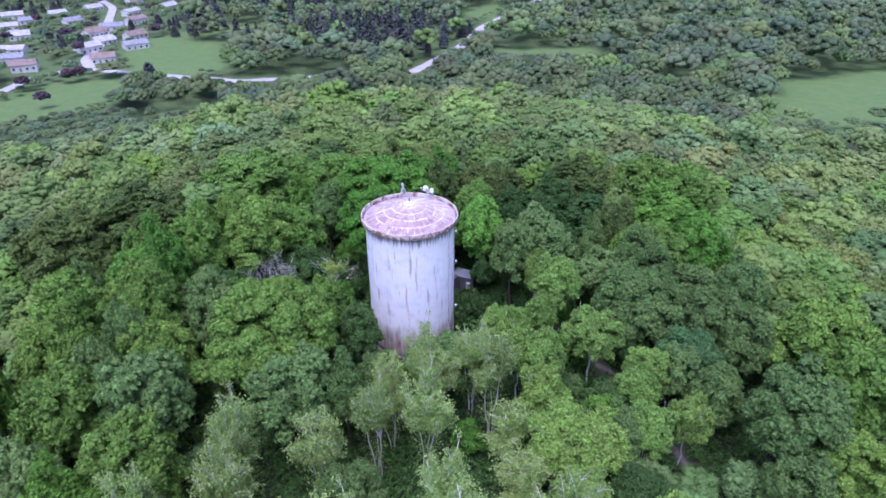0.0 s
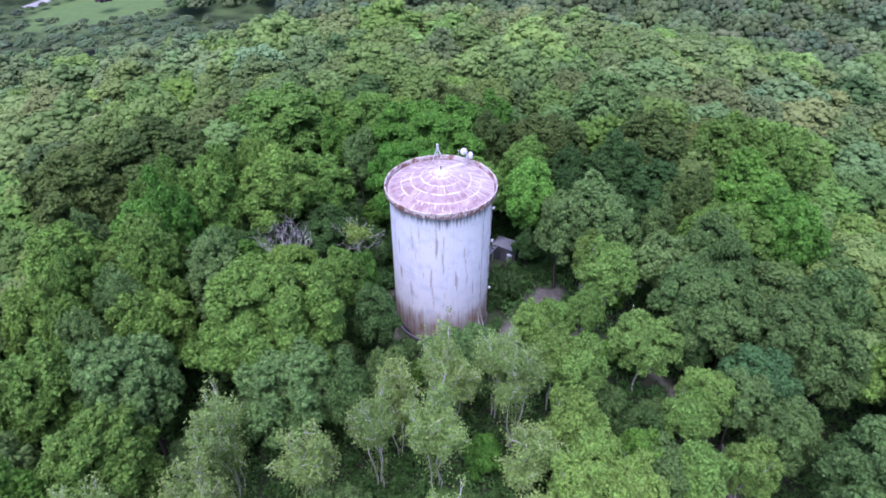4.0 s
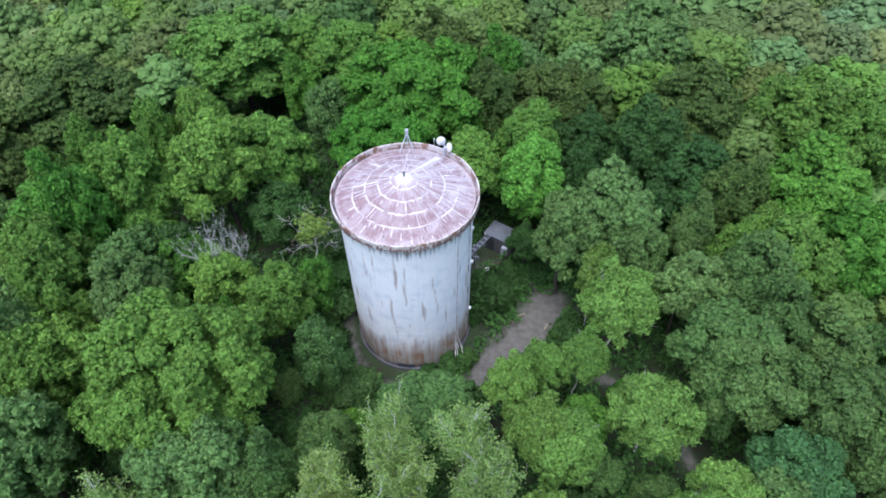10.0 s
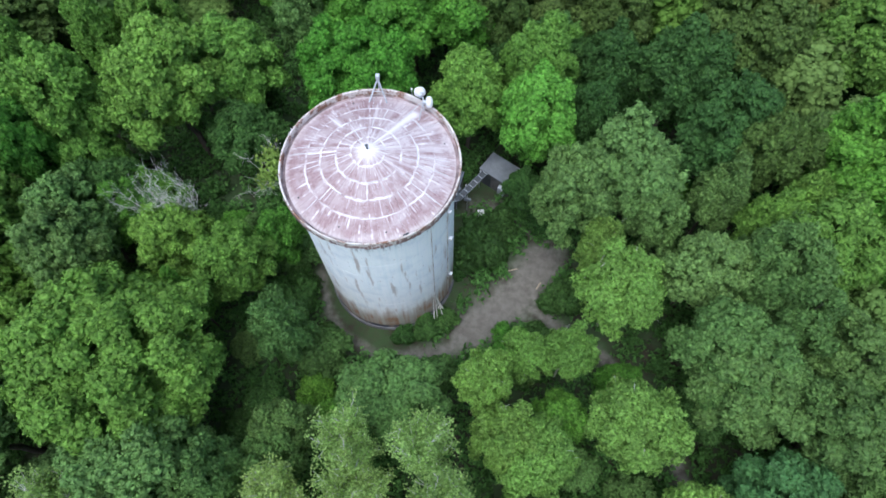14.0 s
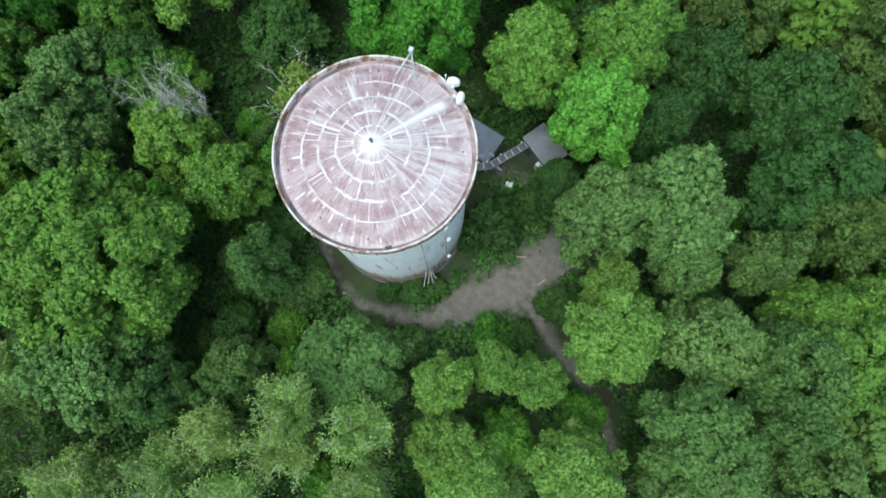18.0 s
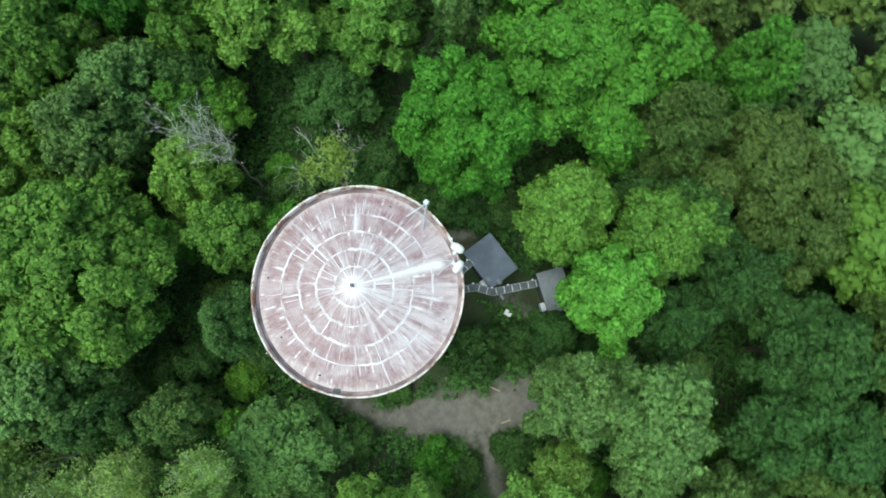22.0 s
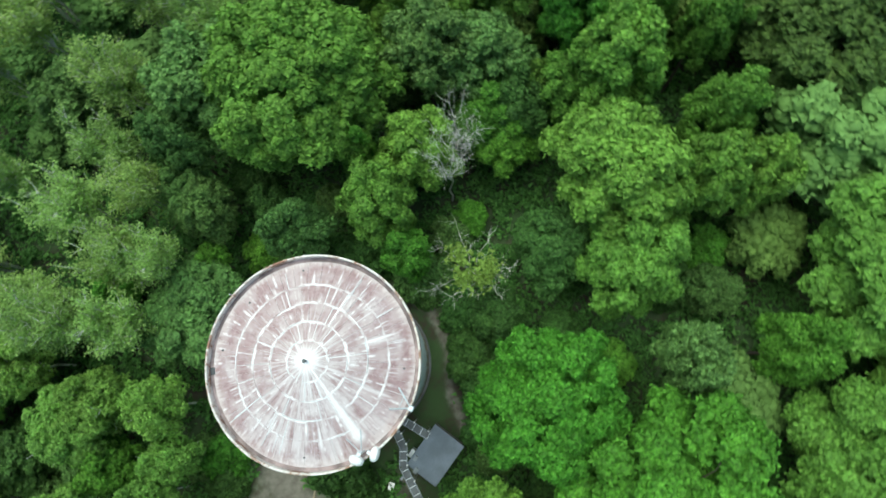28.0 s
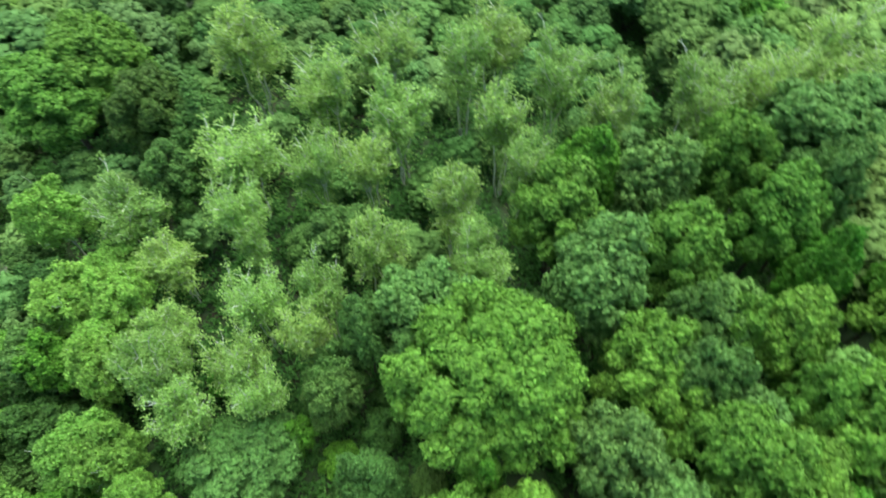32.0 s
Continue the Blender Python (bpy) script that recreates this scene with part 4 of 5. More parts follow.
def limb_lobes(rs, R, zc, zr, limbs, lobe, form, heart=0.42, flat=0.72):
    """Small leaf clumps over limb-sized pads: an outer layer with gaps, a few deeper ones behind. Places, sizes, and the pads themselves."""
    inner = max(2, limbs // 3)
    i = np.arange(limbs) + 0.5
    up = 1 - i / limbs * 1.30
    az = i * 2.39996 + rs.uniform(0, 6) + rs.normal(size=limbs) * 0.22
    ring = np.sqrt(np.clip(1 - up * up, 0, 1))
    lean = rs.uniform(0, 6)
    reach = rs.uniform(0.66, 0.97, limbs) * (1 + 0.09 * np.sin(2 * az + lean) + 0.07 * np.sin(5 * az + 2 * lean))
    m = np.stack([np.cos(az) * ring * reach, np.sin(az) * ring * reach, up * reach], 1)
    mr = rs.uniform(0.135, 0.235, limbs) * (40 / limbs) ** 0.5
    j = np.arange(inner) + 0.5
    az2, up2 = j * 2.39996 + rs.uniform(0, 6), 0.9 - j / inner * 1.1
    f2 = np.sqrt(1 - up2 * up2)
    m = np.concatenate([m, np.stack([np.cos(az2) * f2, np.sin(az2) * f2, up2], 1) * rs.uniform(0.38, 0.55, (inner, 1)), [[0, 0, -0.20]]])
    mr = np.concatenate([mr, rs.uniform(0.15, 0.24, inner) * (40 / limbs) ** 0.4, [heart]])
    pad = np.array([1.0, 1.0, flat])
    pts = []
    for j in range(len(m)):
        k = int(3.2 * math.pi * mr[j] ** 2 / (1.22 * lobe) ** 2) + 3
        q = np.arange(k) + 0.5
        u, w = 1 - 2 * q / k, q * 2.39996 + rs.uniform(0, 6)
        f = np.sqrt(1 - u * u)
        d = np.stack([np.cos(w) * f, np.sin(w) * f, u], 1) + rs.normal(size=(k, 3)) * 0.12
        p = m[j] + d * pad * mr[j] * rs.uniform(0.88, 1.06, (k, 1))
        far_off = np.linalg.norm((p[:, None] - m[None]) / pad, axis=2) / mr
        far_off[:, j] = 9
        pts.append(p[(far_off.min(1) > 0.94) & (p[:, 2] > -0.50) & (d[:, 2] > -0.45)])
    c = np.concatenate(pts)
    if form == "tall":
        c[:, :2] *= (1.0 - 0.30 * np.clip(c[:, 2:], 0, 1))
    scale = np.array([R, R, zr])
    return c * scale + np.array([0, 0, zc]), lobe * R * rs.uniform(0.65, 1.35, len(c)), m * scale + np.array([0, 0, zc]), mr[:, None] * scale * pad


def make_crown(seed, R=4.5, top=15.0, depth=10.5, lobe=0.078, per=14, leaf=0.29, form="round", core=0.85, drop=0.0, limbs=40, heart=0.44, fill=0.80, flat=0.90):
    """Crown mesh: clumps of leaf blades over small leafy cores, on limb-sized masses that make an uneven dome."""
    rs = np.random.RandomState(seed)
    zr = depth * 0.56
    zc = top - zr - lobe * R * 0.4
    c, lr, masses, mass_r = limb_lobes(rs, R * (1 - lobe * 0.5), zc, zr, limbs, lobe, form, heart, flat)
    if drop:
        keep = rs.rand(len(c)) > drop
        c, lr = c[keep], lr[keep]
    mid = np.array([0, 0, zc - zr * 0.25])
    n = len(c)
    out = (c - mid) / np.linalg.norm(c - mid, axis=1, keepdims=True)
    squash = rs.uniform(0.75, 1.25, (n, 1, 3)) * np.array([1.05, 1.05, 0.85])
    d = rs.normal(size=(n, per, 3))
    d /= np.linalg.norm(d, axis=2, keepdims=True)
    d += out[:, None] * 0.55 + np.array([0, 0, 0.22])
    d /= np.linalg.norm(d, axis=2, keepdims=True)
    p = (c[:, None] + d * squash * lr[:, None, None] * rs.uniform(0.80, 1.36, (n, per, 1))).reshape(-1, 3)
    nn = (d * 0.8 + out[:, None] * 0.35 + rs.normal(size=d.shape) * 0.42).reshape(-1, 3)
    close = np.argsort(((c[:, None] - c[None]) ** 2).sum(2), axis=1)[:, 1:9]
    inner = np.linalg.norm(p.reshape(n, per, 1, 3) - c[close][:, None], axis=3) / lr[close][:, None]
    seen = (inner.min(2) > 0.70).reshape(-1)
    p, nn = p[seen], nn[seen]
    k3 = sprays(rs, p, nn, leaf)
    verts = [k3.reshape(-1, 3)]
    faces = np.arange(len(k3) * 3).reshape(-1, 3).tolist()
    base = len(k3) * 3
    bv, bf = BALL
    mids = bv[bf].mean(1)
    turns = np.linalg.qr(rs.normal(size=(n, 3, 3)))[0]
    for j, (p, r, o, q) in enumerate(zip(c, lr, out, squash)):
        at = (mids @ turns[j]) * q * r * core + p
        keep = (mids @ turns[j]) @ o > -0.30
        keep &= (np.linalg.norm(at[:, None] - c[None, close[j]], axis=2) / (lr[close[j]] * core)).min(1) > 0.72
        f = bf[keep]
        if not len(f):
            continue
        used, inv = np.unique(f, return_inverse=True)
        verts.append((bv @ turns[j])[used] * q * r * core * rs.uniform(0.78, 1.15, (len(used), 1)) + p)
        faces += (inv.reshape(-1, 3) + base).tolist()
        base += len(used)
    low = bf[mids[:, 2] > -0.45]
    for p, r in zip(masses, mass_r):
        verts.append(bv * r * fill + p)
        faces += (low + base).tolist()
        base += len(bv)
    return np.concatenate(verts), faces, c, zc


def trunk_paths(rs, c, zc, top, r0=0.22, limbs=7, twigs=0):
    fork = zc * 0.62
    paths = [bent(rs, (0, 0, -0.5), (rs.normal() * 0.3, rs.normal() * 0.3, fork), r0 * 1.25, r0 * 0.8, 4, 0.02),
             bent(rs, (0, 0, fork), (rs.normal() * 0.5, rs.normal() * 0.5, zc + (top - zc) * 0.7), r0 * 0.8, 0.04, 4, 0.05)]
    pick = rs.permutation(len(c))[:limbs]
    for i in pick:
        z0 = rs.uniform(fork * 0.85, zc)
        p = bent(rs, (0, 0, z0), c[i], r0 * (0.36 if twigs else 0.30), 0.02, 4, 0.05)
        paths.append(p)
        for _ in range(twigs):
            q, r = p[rs.randint(2, 5)]
            e = q + (c[i] - np.array([0, 0, z0])) * 0.16 + rs.normal(size=3) * 0.5 + np.array([0, 0, 0.1])
            paths.append(bent(rs, q, e, 0.028, 0.012, 3, 0.10))
    return paths


def thin_tree(rs, R=4.5, top=15.0):
    """A clump of slim pale stems that fan out into bare-looking limbs, with loose feathery leaf along their outer halves."""
    paths, at = [], []
    for j in range(3):
        a = 2.1 * j + rs.uniform(-0.4, 0.4)
        foot = np.array([0.35 * math.cos(a), 0.35 * math.sin(a), -0.4])
        fork = np.array([1.3 * math.cos(a), 1.3 * math.sin(a), top * rs.uniform(0.48, 0.58)])
        paths.append(bent(rs, foot, fork, 0.16, 0.10, 4, 0.03))
        for k in (2, 3, 4):
            at.append(paths[-1][k][0] + rs.normal(size=(60, 3)) * np.array([0.9, 0.9, 0.7]))
        high = top * (1.0, 0.93, 0.88)[j]
        for i in range(8):
            b = a + (i - 3.5) * 0.62 + rs.uniform(-0.3, 0.3)
            out = R * rs.uniform(0.18, 0.55)
            tip = fork + np.array([math.cos(b) * out, math.sin(b) * out, 0])
            tip[2] = high - 0.25 * out - rs.uniform(0, 3.8)
            limb = bent(rs, fork, tip, 0.095, 0.030, 5, 0.05)
            paths.append(limb)
            for k in range(2, 6):
                p, _ = limb[k]
                n = 15 + 9 * k
                at.append(p + rs.normal(size=(n, 3)) * np.array([0.52, 0.52, 0.34]) + np.array([0, 0, 0.05]))
                for _ in range(3):
                    e = p + (tip - fork) * rs.uniform(0.10, 0.24) + rs.normal(size=3) * np.array([0.55, 0.55, 0.25])
                    paths.append(bent(rs, p, e, 0.040, 0.016, 2, 0.06))
                    at.append(e + rs.normal(size=(14, 3)) * np.array([0.30, 0.30, 0.20]))
    c = np.concatenate(at)
    k3 = sprays(rs, c, rs.normal(size=c.shape) * 0.55 + np.array([0, 0, 1.0]), 0.25)
    tv, tf = limb_tubes(paths)
    return k3.reshape(-1, 3), np.arange(len(k3) * 3).reshape(-1, 3).tolist(), tv, tf


FORMS = {
    "O": dict(), "B": dict(limbs=34), "M": dict(depth=12.0, lobe=0.085, limbs=48, form="tall", heart=0.58),
    "P": dict(fill=0.60, drop=0.20, leaf=0.27, limbs=36, heart=0.38), "L": dict(depth=9.0, limbs=46, lobe=0.080, per=22, leaf=0.26, core=0.50, drop=0.25, fill=0.50, heart=0.28),
    "S": None, "D": dict(limbs=32),
    "W": dict(R=7.5, top=17.0, depth=12.0, lobe=0.052, limbs=88), "Z": dict(R=7.5, top=17.0, depth=12.0, lobe=0.053, limbs=82),
    "G": dict(leaf=0.27, limbs=36), "R": dict(leaf=0.27), "K": dict(limbs=36),
}
WORDS = {
    "W": ("very broad spreading mid-green oak near the tank", "oak tree"),
    "Z": ("very broad bright-green oak behind the shelters", "oak tree"),
    "O": ("broad dense mid-green oak crown on the wooded hill", "oak tree"),
    "B": ("bright fresh-green broadleaf tree with a clumped crown", "broadleaf tree"),
    "M": ("vivid green rounded maple beside the shelter", "maple tree"),
    "P": ("pale sage-green broadleaf tree with a loose crown", "broadleaf tree"),
    "L": ("light yellow-green young tree with open foliage", "young tree"),
    "S": ("thin pale tree with bare grey branches showing through", "thin tree"),
    "D": ("dark green low broadleaf tree in the shade", "broadleaf tree"),
    "G": ("grey-green small tree with soft foliage", "small tree"),
    "R": ("olive-bronze broadleaf tree just leafing out", "broadleaf tree"),
    "K": ("blue-green dense low tree beside the trail", "small tree"),
}
PROTO = {}
BASE = {"W": (7.5, 17.0), "Z": (7.5, 17.0)}


def tree_proto(kind, var):
    key = (kind, var)
    if key in PROTO:
        return PROTO[key]
    seed = 100 * (sorted(FORMS).index(kind) + 1) + var * 7
    rs = np.random.RandomState(seed + 1)
    pale = kind in "SL"
    if kind == "S":
        v, f, tv, tf = thin_tree(rs)
    else:
        v, f, c, zc = make_crown(seed, **FORMS[kind])
        tv, tf = limb_tubes(trunk_paths(rs, c, zc, BASE.get(kind, (4.5, 15.0))[1], 0.17 if pale else 0.26, 12 if pale else 6, 2 if pale else 0))
    crown = mesh_of("crown", v, f, [LEAF[kind]], smooth=True)
    trunk = mesh_of("trunk", tv, tf, [PALE_BARK if pale else BARK], smooth=True)
    PROTO[key] = (trunk, crown)
    return PROTO[key]


def plant(kind, var, x, y, top, R, turn):
    """One tree: an empty at its foot with trunk and crown."""
    z = float(lay(x, y))
    trunk, crown = tree_proto(kind, var)
    h = max(top - z, 3.0)
    br, bt = BASE.get(kind, (4.5, 15.0))
    s, k = R / br, h / bt
    if h < 9.5:     # low trees keep a round crown on a shorter bole
        k = max(s, k)
    m = Matrix.Translation((x, y, z + h - bt * k)) @ pose(0, 0, 0, 0, 0, turn) @ Matrix.Diagonal((s, s, k, 1))
    t = thing("tree", m, *WORDS[kind], "trees on the hill")
    for name, me in (("trunk", trunk), ("crown", crown)):
        ob = new(name, me)
        ob.parent = t
    return t


rng = random.Random(21)
SPOTS = [(-25.0, 77.3, 4.2), (-24.0, 82.0, 3.4), (-24.3, 70.2, 2.0), (-21.8, 71.4, 1.8), (-16.2, 78.2, 4.5), (-18.5, 82.0, 4.0), (-21.5, 78.5, 3.0)]
for kind, rows in PLANTED:
    for x, y, top, R in rows:
        if float(near_line(np.array(x), np.array(y), TRAIL)) < 0.8:
            continue
        SPOTS.append((x, y, R))
        plant(kind, rng.randrange(3 if kind in "OPSB" else 2), x, y, top + rng.uniform(-0.5, 0.5), R * 0.98, rng.uniform(0, 360))


def species(x, y):
    """Which tree grows where: drifts of each kind over the hill."""
    a = noise.noise(Vector((x * 0.020, y * 0.020, 3.1)))
    b = noise.noise(Vector((x * 0.05, y * 0.05, 9.7)))
    k = rng.random()
    if y < 48 and -60 < x < 22:
        return "S" if k < 0.62 else "P" if k < 0.82 else "G"
    if b > 0.28:
        return "B" if k < 0.75 else "O"
    if b < -0.24:
        return "R" if k < 0.6 else "O"
    if a > 0.15:
        return "P" if k < 0.6 else "G" if k < 0.75 else "O"
    return "O" if k < 0.62 else "D" if k < 0.74 else "B" if k < 0.88 else "P"


def blocked(x, y, R=2.2):
    return (math.hypot(x - TX, y - TY) < 11.5 or float(near_line(np.array(x), np.array(y), TRAIL)) < 0.82 * R or float(near_line(np.array(x), np.array(y), CLEARING)) < 4.6
            or math.hypot(x + 1.0, y - 83.5) < 5.5 or math.hypot(x - 3.5, y - 80.0) < 6.5 or float(near_line(np.array(x), np.array(y), LOOP)) < 2.0)


# the trees that fill the wood between those
extra, BETWEEN = 0, []
for i in range(9000):
    x, y = rng.uniform(-74, 72), rng.uniform(-16, 128)
    R = rng.uniform(3.2, 6.0)
    near = -32 < x < 34 and 50 < y < 97     # only low growth between the trees round the tank
    thin = y < 50 and -48 < x < 16          # and low growth under the thin trees
    if near:
        R = rng.uniform(1.6, 2.8)
    elif thin or (14 < x < 60 and 8 < y < 60):
        R = rng.uniform(2.2, 3.6)
    if extra >= 560 or blocked(x, y, R):
        continue
    if all(math.hypot(x - a, y - b) > 0.72 * (R + r) for a, b, r in SPOTS):
        SPOTS.append((x, y, R))
        k = species(x, y)
        if near:
            plant(rng.choice("DGB"), rng.randrange(2), x, y, float(lay(x, y)) + R * rng.uniform(1.7, 2.6), R, rng.uniform(0, 360))
            extra += 1
            continue
        if k in "RP" and math.hypot(x + 4, y - 73) < 45:
            k = "O"
        if thin or (14 < x < 60 and 8 < y < 60):
            BETWEEN.append((x, y, rng.choice("GD"), R, rng.uniform(4.5, 8.0)))
            extra += 1
            continue
        BETWEEN.append((x, y, k, R * 1.05, 9.0 + R * rng.uniform(0.7, 1.25) if math.hypot(x + 4, y - 73) > 40 else rng.uniform(7.0, 11.5)))
        extra += 1

# low bushes round the clearing
SHRUBS = [("D", 3.4, 77.6, 4.4, 2.3), ("D", 4.9, 80.2, 2.3, 1.6), ("D", 2.2, 75.8, 1.8, 1.3), ("B", 2.6, 78.6, 1.6, 0.7), ("B", 8.6, 68.6, 3.2, 1.8), 
          ("D", 0.7, 68.4, 1.5, 1.2), ("D", -1.4, 67.4, 1.3, 0.9), ("D", 2.3, 69.9, 1.3, 1.0), ("G", 9.9, 67.2, 2.4, 1.7), ("D", 11.2, 69.8, 1.8, 1.4), ("D", 12.6, 74.8, 2.2, 1.7),
          ("D", -10.4, 81.5, 2.5, 2.0), ("D", -13.6, 78.0, 2.0, 1.8), ("G", -13.8, 73.6, 2.8, 2.2), ("D", -8.6, 83.6, 2.4, 2.0), ("D", -12.6, 67.5, 3.2, 2.4), ("G", -8.5, 63.8, 3.0, 2.2), ("D", 8.7, 83.2, 2.0, 1.6), ("D", -6.0, 86.0, 2.4, 1.8)]
bush_mesh = {}
for kind, x, y, top, R in SHRUBS:
    if kind not in bush_mesh:
        v, f, _, _ = make_crown(700 + ord(kind), R=1.8, top=2.6, depth=3.2, limbs=5, lobe=0.21, per=26, leaf=0.22)
        stems = limb_tubes([bent(np.random.RandomState(i), (0, 0, -0.2), (math.cos(i * 1.3) * 0.9, math.sin(i * 1.3) * 0.9, 1.5), 0.05, 0.015) for i in range(5)])
        bush_mesh[kind] = (mesh_of("stems", *stems, [BARK], smooth=True), mesh_of("foliage", v, f, [LEAF[kind]], smooth=True))
    s = thing("shrub", Matrix.Translation((x, y, float(lay(x, y)))) @ pose(0, 0, 0, 0, 0, x * 77) @ Matrix.Diagonal((R / 1.8, R / 1.8, top / 2.6, 1)), "low dark green bush beside the trodden ground" if kind == "D" else "low fresh green bush beside the trodden ground", "shrub", "bushes round the clearing")
    for nm, me in zip(("stems", "foliage"), bush_mesh[kind]):
        ob = new(nm, me)
        ob.parent = s

# dead and half-dead trees near the tank
def bare_tree(name, x, y, h, spread, seed, lab, cat, leafy=0, droop=0.0):
    rs = np.random.RandomState(seed)
    z = float(lay(x, y))
    t = thing(name, Matrix.Translation((x, y, z)), lab, cat)
    paths = [bent(rs, (0, 0, -0.4), (0.3, 0.2, h * 0.6), 0.15, 0.07, 4, 0.03)]
    tips = []
    for i in range(9):
        a = i * 2.4 + rs.uniform(-0.4, 0.4)
        out = spread * rs.uniform(0.5, 1.0)
        e = np.array([math.cos(a) * out, math.sin(a) * out, h * (rs.uniform(0.86, 1.02) - droop * out / spread)])
        p = bent(rs, (0.25, 0.18, h * rs.uniform(0.45, 0.6)), e, 0.034, 0.011, 6, 0.06)
        paths.append(p)
        tips.append(e)
        for j in range(16):
            q, _ = p[rs.randint(2, 7)]
            w = q + (e - p[1][0]) * rs.uniform(0.08, 0.26) + rs.normal(size=3) * np.array([0.40, 0.40, 0.22])
            twig = bent(rs, q, w, 0.010, 0.005, 3, 0.12)
            paths.append(twig)
            for _ in range(2):
                u = twig[rs.randint(1, 4)][0]
                paths.append(bent(rs, u, u + (w - q) * 0.4 + rs.normal(size=3) * 0.22, 0.007, 0.004, 2, 0.1))
    v, f = limb_tubes(paths, 3)
    ob = new("branchwork", mesh_of("branchwork", v, f, [DEAD_BARK], smooth=True))
    ob.parent = t
    if leafy:
        cs = np.concatenate([e * np.array([0.45, 0.45, 1.0]) + rs.normal(size=(130, 3)) * np.array([0.5, 0.5, 0.35]) for e in tips[:leafy]])
        k3 = sprays(rs, cs, rs.normal(size=cs.shape) + np.array([0, 0, 1.4]), 0.34)
        ob = new("leaves", mesh_of("leaves", k3.reshape(-1, 3), np.arange(len(cs) * 3).reshape(-1, 3).tolist(), [LEAF["Y"]]))
        ob.parent = t
    return t


bare_tree("dead_tree", -24.3, 70.2, 15.2, 2.1, 3, "bare silvery dead tree standing among green crowns", "dead tree")
bare_tree("dead_tree", -21.8, 71.4, 14.8, 1.8, 4, "bare silvery dead tree standing among green crowns", "dead tree")
bare_tree("dying_tree", -16.3, 77.4, 12.0, 4.0, 6, "half-dead tree with bare limbs and yellow-green tufts", "dying tree", 4, 0.22)

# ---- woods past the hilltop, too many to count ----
def clumped(rs, clumps, per, leaf):
    """A round crown of lumpy clumps with ragged leaf edges, for trees that stay far off."""
    i = np.arange(clumps) + 0.5
    up = 1 - i / clumps * 1.15
    az = i * 2.39996 + rs.uniform(0, 6)
    ring = np.sqrt(np.clip(1 - up * up, 0, 1))
    reach = rs.uniform(0.60, 0.78, clumps)
    c = np.stack([np.cos(az) * ring * reach, np.sin(az) * ring * reach, up * reach], 1)
    r = rs.uniform(0.24, 0.36, clumps) * (18 / clumps) ** 0.45
    c, r = np.concatenate([c, [[0, 0, -0.1]]]), np.append(r, 0.60)
    bv, bf = BALL
    upper = bf[bv[bf].mean(1)[:, 2] > -0.2]
    size, lift = np.array([4.5, 4.5, 5.2]), np.array([0, 0, 9.6])
    verts, faces, base = [], [], 0
    for p, q in zip(c, r):
        verts.append((p + bv * q * rs.uniform(0.70, 1.12, (len(bv), 1)) * np.array([1, 1, 0.85])) * size + lift)
        faces += (upper + base).tolist()
        base += len(bv)
    d = rs.normal(size=(len(c) - 1, per, 3))
    d[:, :, 2] += 0.5
    d /= np.linalg.norm(d, axis=2, keepdims=True)
    p = ((c[:-1, None] + d * r[:-1, None, None] * np.array([1, 1, 0.8])) * size + lift).reshape(-1, 3)
    k3 = sprays(rs, p, (d + rs.normal(size=d.shape) * 0.4).reshape(-1, 3), leaf)
    verts.append(k3.reshape(-1, 3))
    faces += (np.arange(len(k3) * 3).reshape(-1, 3) + base).tolist()
    return np.concatenate(verts), faces


def simple_tree(rs, kind):
    """A crown of few, larger leaf clumps for trees that stay far off."""
    if kind == "C":
        cc, nn = [], []
        for k in range(9):
            f = k / 9
            n = int(14 * (1 - f)) + 3
            a = np.arange(n) * 6.283 / n + rs.uniform(0, 6)
            r = 3.0 * (1 - f) + 0.2
            cc.append(np.stack([np.cos(a) * r * 0.75, np.sin(a) * r * 0.75, np.full(n, 2.5 + 14 * f)], 1))
            nn.append(np.stack([np.cos(a) * 0.8, np.sin(a) * 0.8, np.full(n, 0.7)], 1))
        k3 = sprays(rs, np.repeat(np.concatenate(cc), 2, 0), np.repeat(np.concatenate(nn), 2, 0), 2.4)
        return k3.reshape(-1, 3), np.arange(len(k3) * 3).reshape(-1, 3).tolist()
    if kind == "N":
        return clumped(rs, 20, 20, 0.55)
    return clumped(rs, 9, 10, 0.9)


def far_material():
    m, t, b = material("far_foliage", 0.75)
    b.inputs["Specular IOR Level"].default_value = 0.15
    col = t.nodes.new("ShaderNodeAttribute")
    col.attribute_name = "leaf_colour"
    geo = t.nodes.new("ShaderNodeNewGeometry")
    h = t.nodes.new("ShaderNodeHueSaturation")
    t.links.new(col.outputs["Color"], h.inputs["Color"])
    n = noise_of(t, geo.outputs["Position"], 0.9, 4)
    v = math_node(t, "MULTIPLY_ADD", geo.outputs["Random Per Island"], 0.16, 0.92)
    t.links.new(math_node(t, "MULTIPLY", v, math_node(t, "MULTIPLY_ADD", n, 0.5, 0.75)), h.inputs["Value"])
    t.links.new(h.outputs[0], b.inputs["Base Color"])
    bumped(t, b, noise_of(t, geo.outputs["Position"], 1.8, 4, 0.65), 0.4, 0.3)
    return m


FAR = far_material()
TONES = {"O": (0.160, 0.252, 0.068), "B": (0.162, 0.285, 0.058), "P": (0.158, 0.250, 0.088), "R": (0.156, 0.216, 0.068), "D": (0.094, 0.172, 0.052), "G": (0.137, 0.222, 0.076), "S": (0.150, 0.225, 0.078), "V": (0.075, 0.038, 0.055), "C": (0.080, 0.098, 0.075)}


